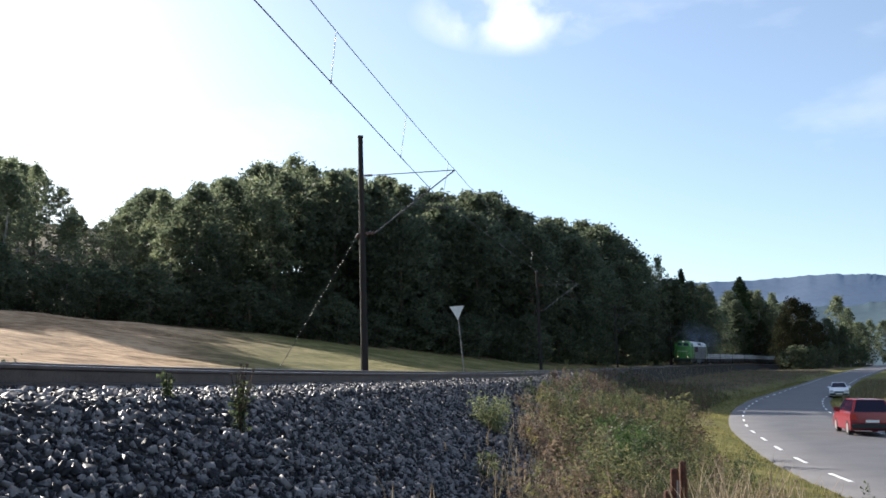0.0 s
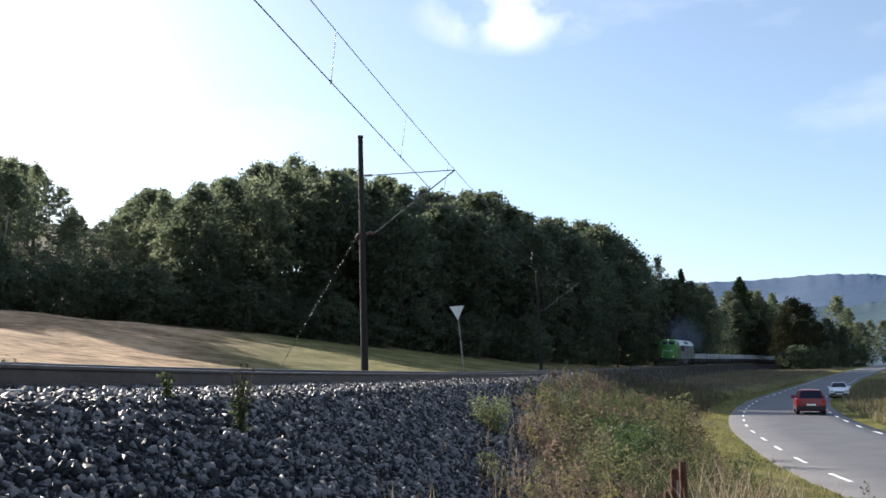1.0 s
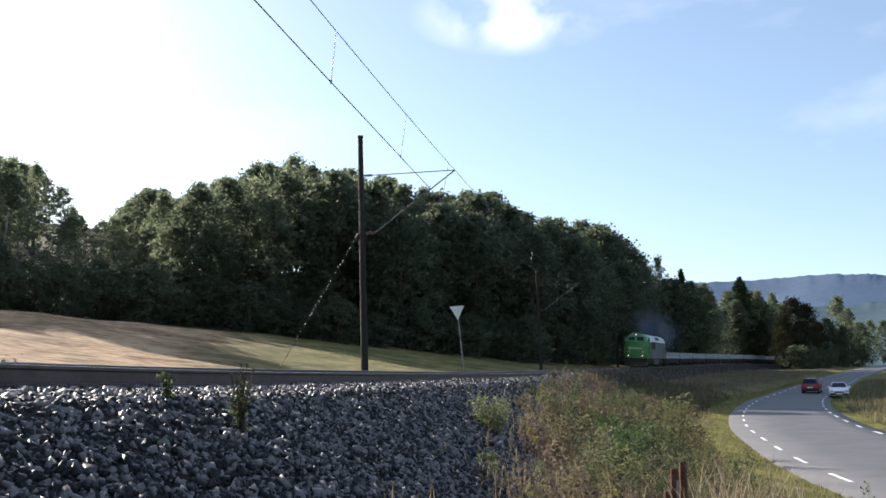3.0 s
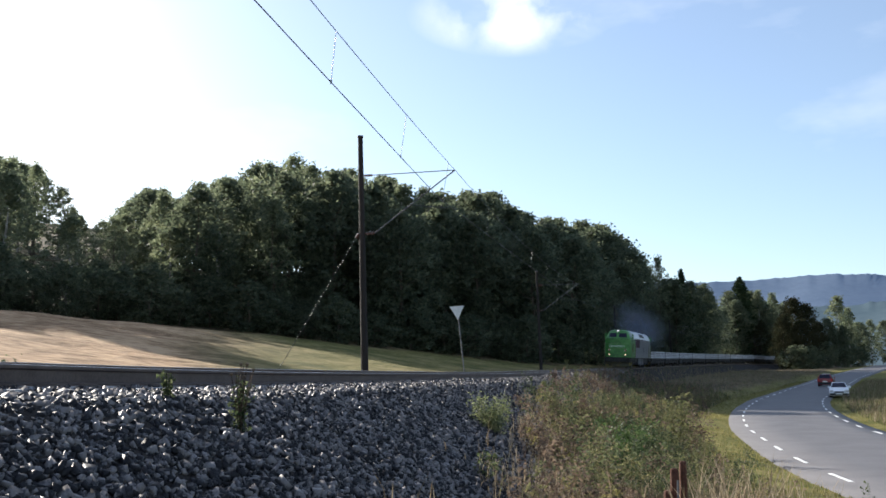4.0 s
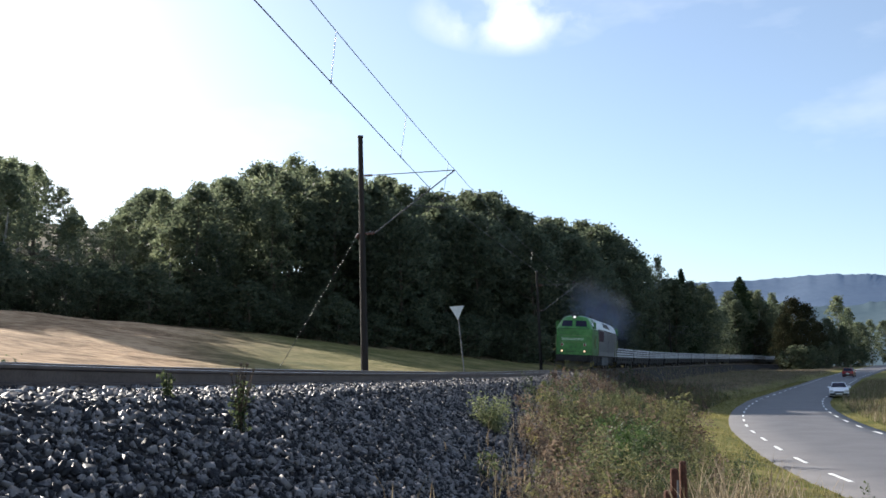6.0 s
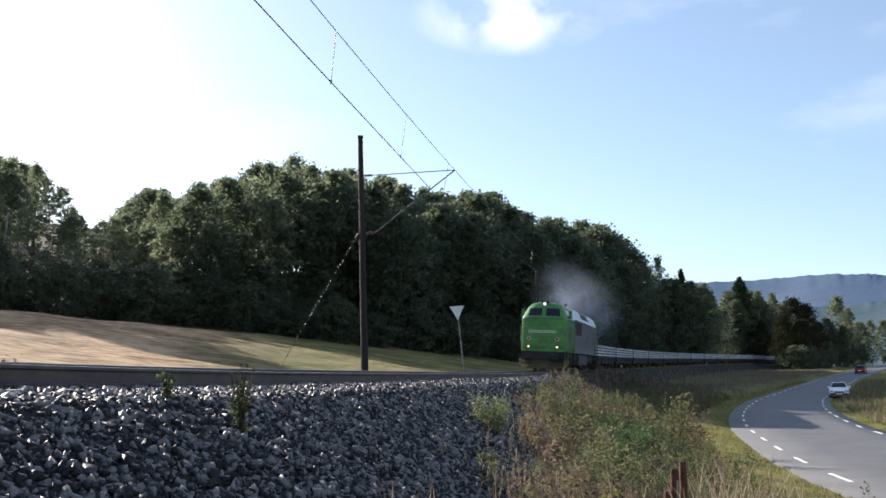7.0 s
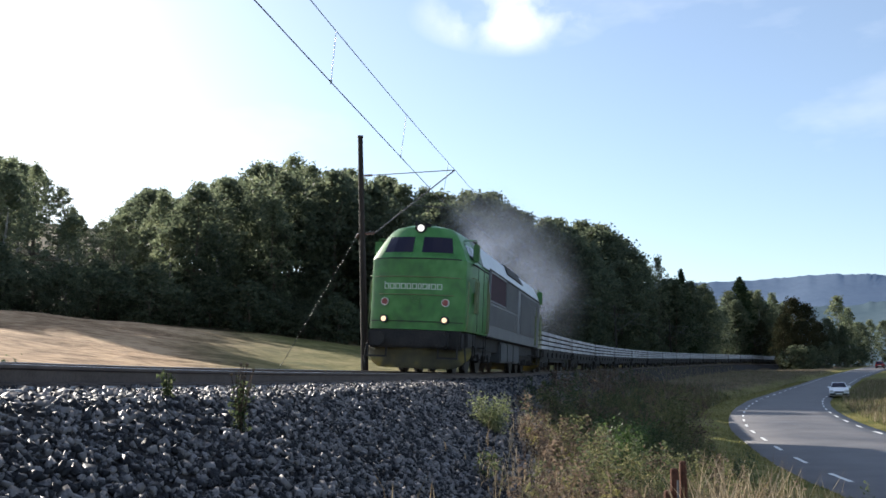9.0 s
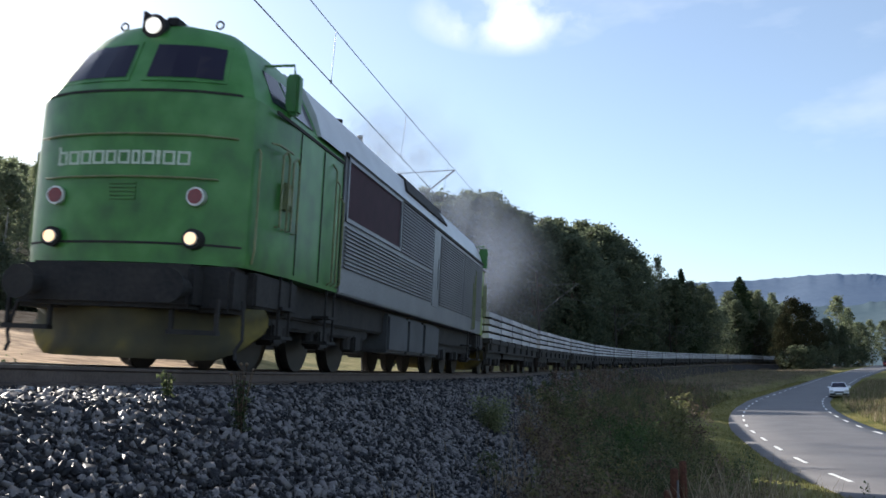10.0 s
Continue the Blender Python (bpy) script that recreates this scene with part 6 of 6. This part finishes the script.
M_PLUMAGE = material("dark_plumage", [(0.012, 0.012, 0.014), (0.03, 0.028, 0.028)], 30, 0.7)
bird = build_bird()


# ---- what moves ----
SPEED = 15.741


def along(s, length):
    """The pose of a vehicle whose front is at s and which stands on two bogies."""
    a, b = on_track(s + 0.17 * length), on_track(s + 0.83 * length)
    d = (b - a).normalized()
    turn = Euler((math.asin(d.z), 0, -math.atan2(d.x, d.y))).to_matrix().to_4x4()
    return Matrix.Translation(a - d * 0.17 * length) @ turn @ Euler((0, CANT, 0)).to_matrix().to_4x4()


def front_s(t):
    return SPEED * (10 - t) + 0.5 * 0.0104 * (10 - t) ** 2


C_T = [0, 0.5, 1, 1.5, 2, 2.5, 4, 5, 6.8, 8.5, 10]
C_Y = [39.2, 48.1, 57.7, 66.9, 77.9, 87.3, 112.4, 136, 165, 195, 218]
C_OFF = [1.6, 1.4, 1.1, 1.0, 0.6, 0.4, 0.3, 0.3, 0.8, 1.0, 1.2]


def motions():
    ts = [0.5 * i for i in range(21)]
    walk(loco, [(t, along(front_s(t), 20.0)) for t in ts])
    walk(smoke, [(t, along(front_s(t), 20.0)) for t in ts])
    for k in range(WAGONS):
        gap = 20.6 + k * (W_LEN + 0.02)
        rows = [(t, along(front_s(t) + gap, W_LEN)) for t in ts]
        walk(wagons[k], rows)
        walk(loads[k], rows)
    # the engine's wheels roll: under 90 degrees a row
    steps = [i / 30 for i in range(301)]
    for axle in axles:
        y, r = axle.location.y, axle.location.z
        walk(axle, [(t, pose(0, y, r, math.degrees(-(front_s(0) - front_s(t)) / 0.52) % 360.0)) for t in steps])
    rows = []
    fine = np.arange(-1, 12, 0.1)
    cy = np.interp(fine, C_T, C_Y)
    cy[fine < 0] = 39.2 + fine[fine < 0] * 17.8
    cy[fine > 10] = C_Y[-1] + (fine[fine > 10] - 10) * (C_Y[-1] - C_Y[-2]) / 1.5
    cy = np.convolve(np.pad(cy, 7, mode="reflect", reflect_type="odd"), np.ones(15) / 15, "valid")
    for t in ts:
        y = float(np.interp(t, fine, cy))
        i = int(np.argmin(np.abs(RMY - y)))
        x, z = float(np.interp(y, RMY, RMX + RNX * float(np.interp(t, C_T, C_OFF)))), float(np.interp(y, RMY, RZ)) + 0.06
        rise = math.degrees(math.atan2(RZ[i + 4] - RZ[i - 4], 8 * nn[i]))
        rows.append((t, pose(x, y, z, rise, 0, -math.degrees(math.atan(slope[i])))))
    walk(red_car, rows)
    # the bird crosses the sky on a straight line
    walk(bird, [(t, pose(4.574 + 17.59 * (t - 5.0), 20.0, 5.63 - 1.756 * (t - 5.0) + (0.22 * (t - 5.3) ** 2 if t > 5.3 else 0.0), 0, 5.7, 0)) for t in (0.0, 2.5, 4.0, 5.0, 5.3, 6.0, 7.0, 8.0, 10.0)])


motions()
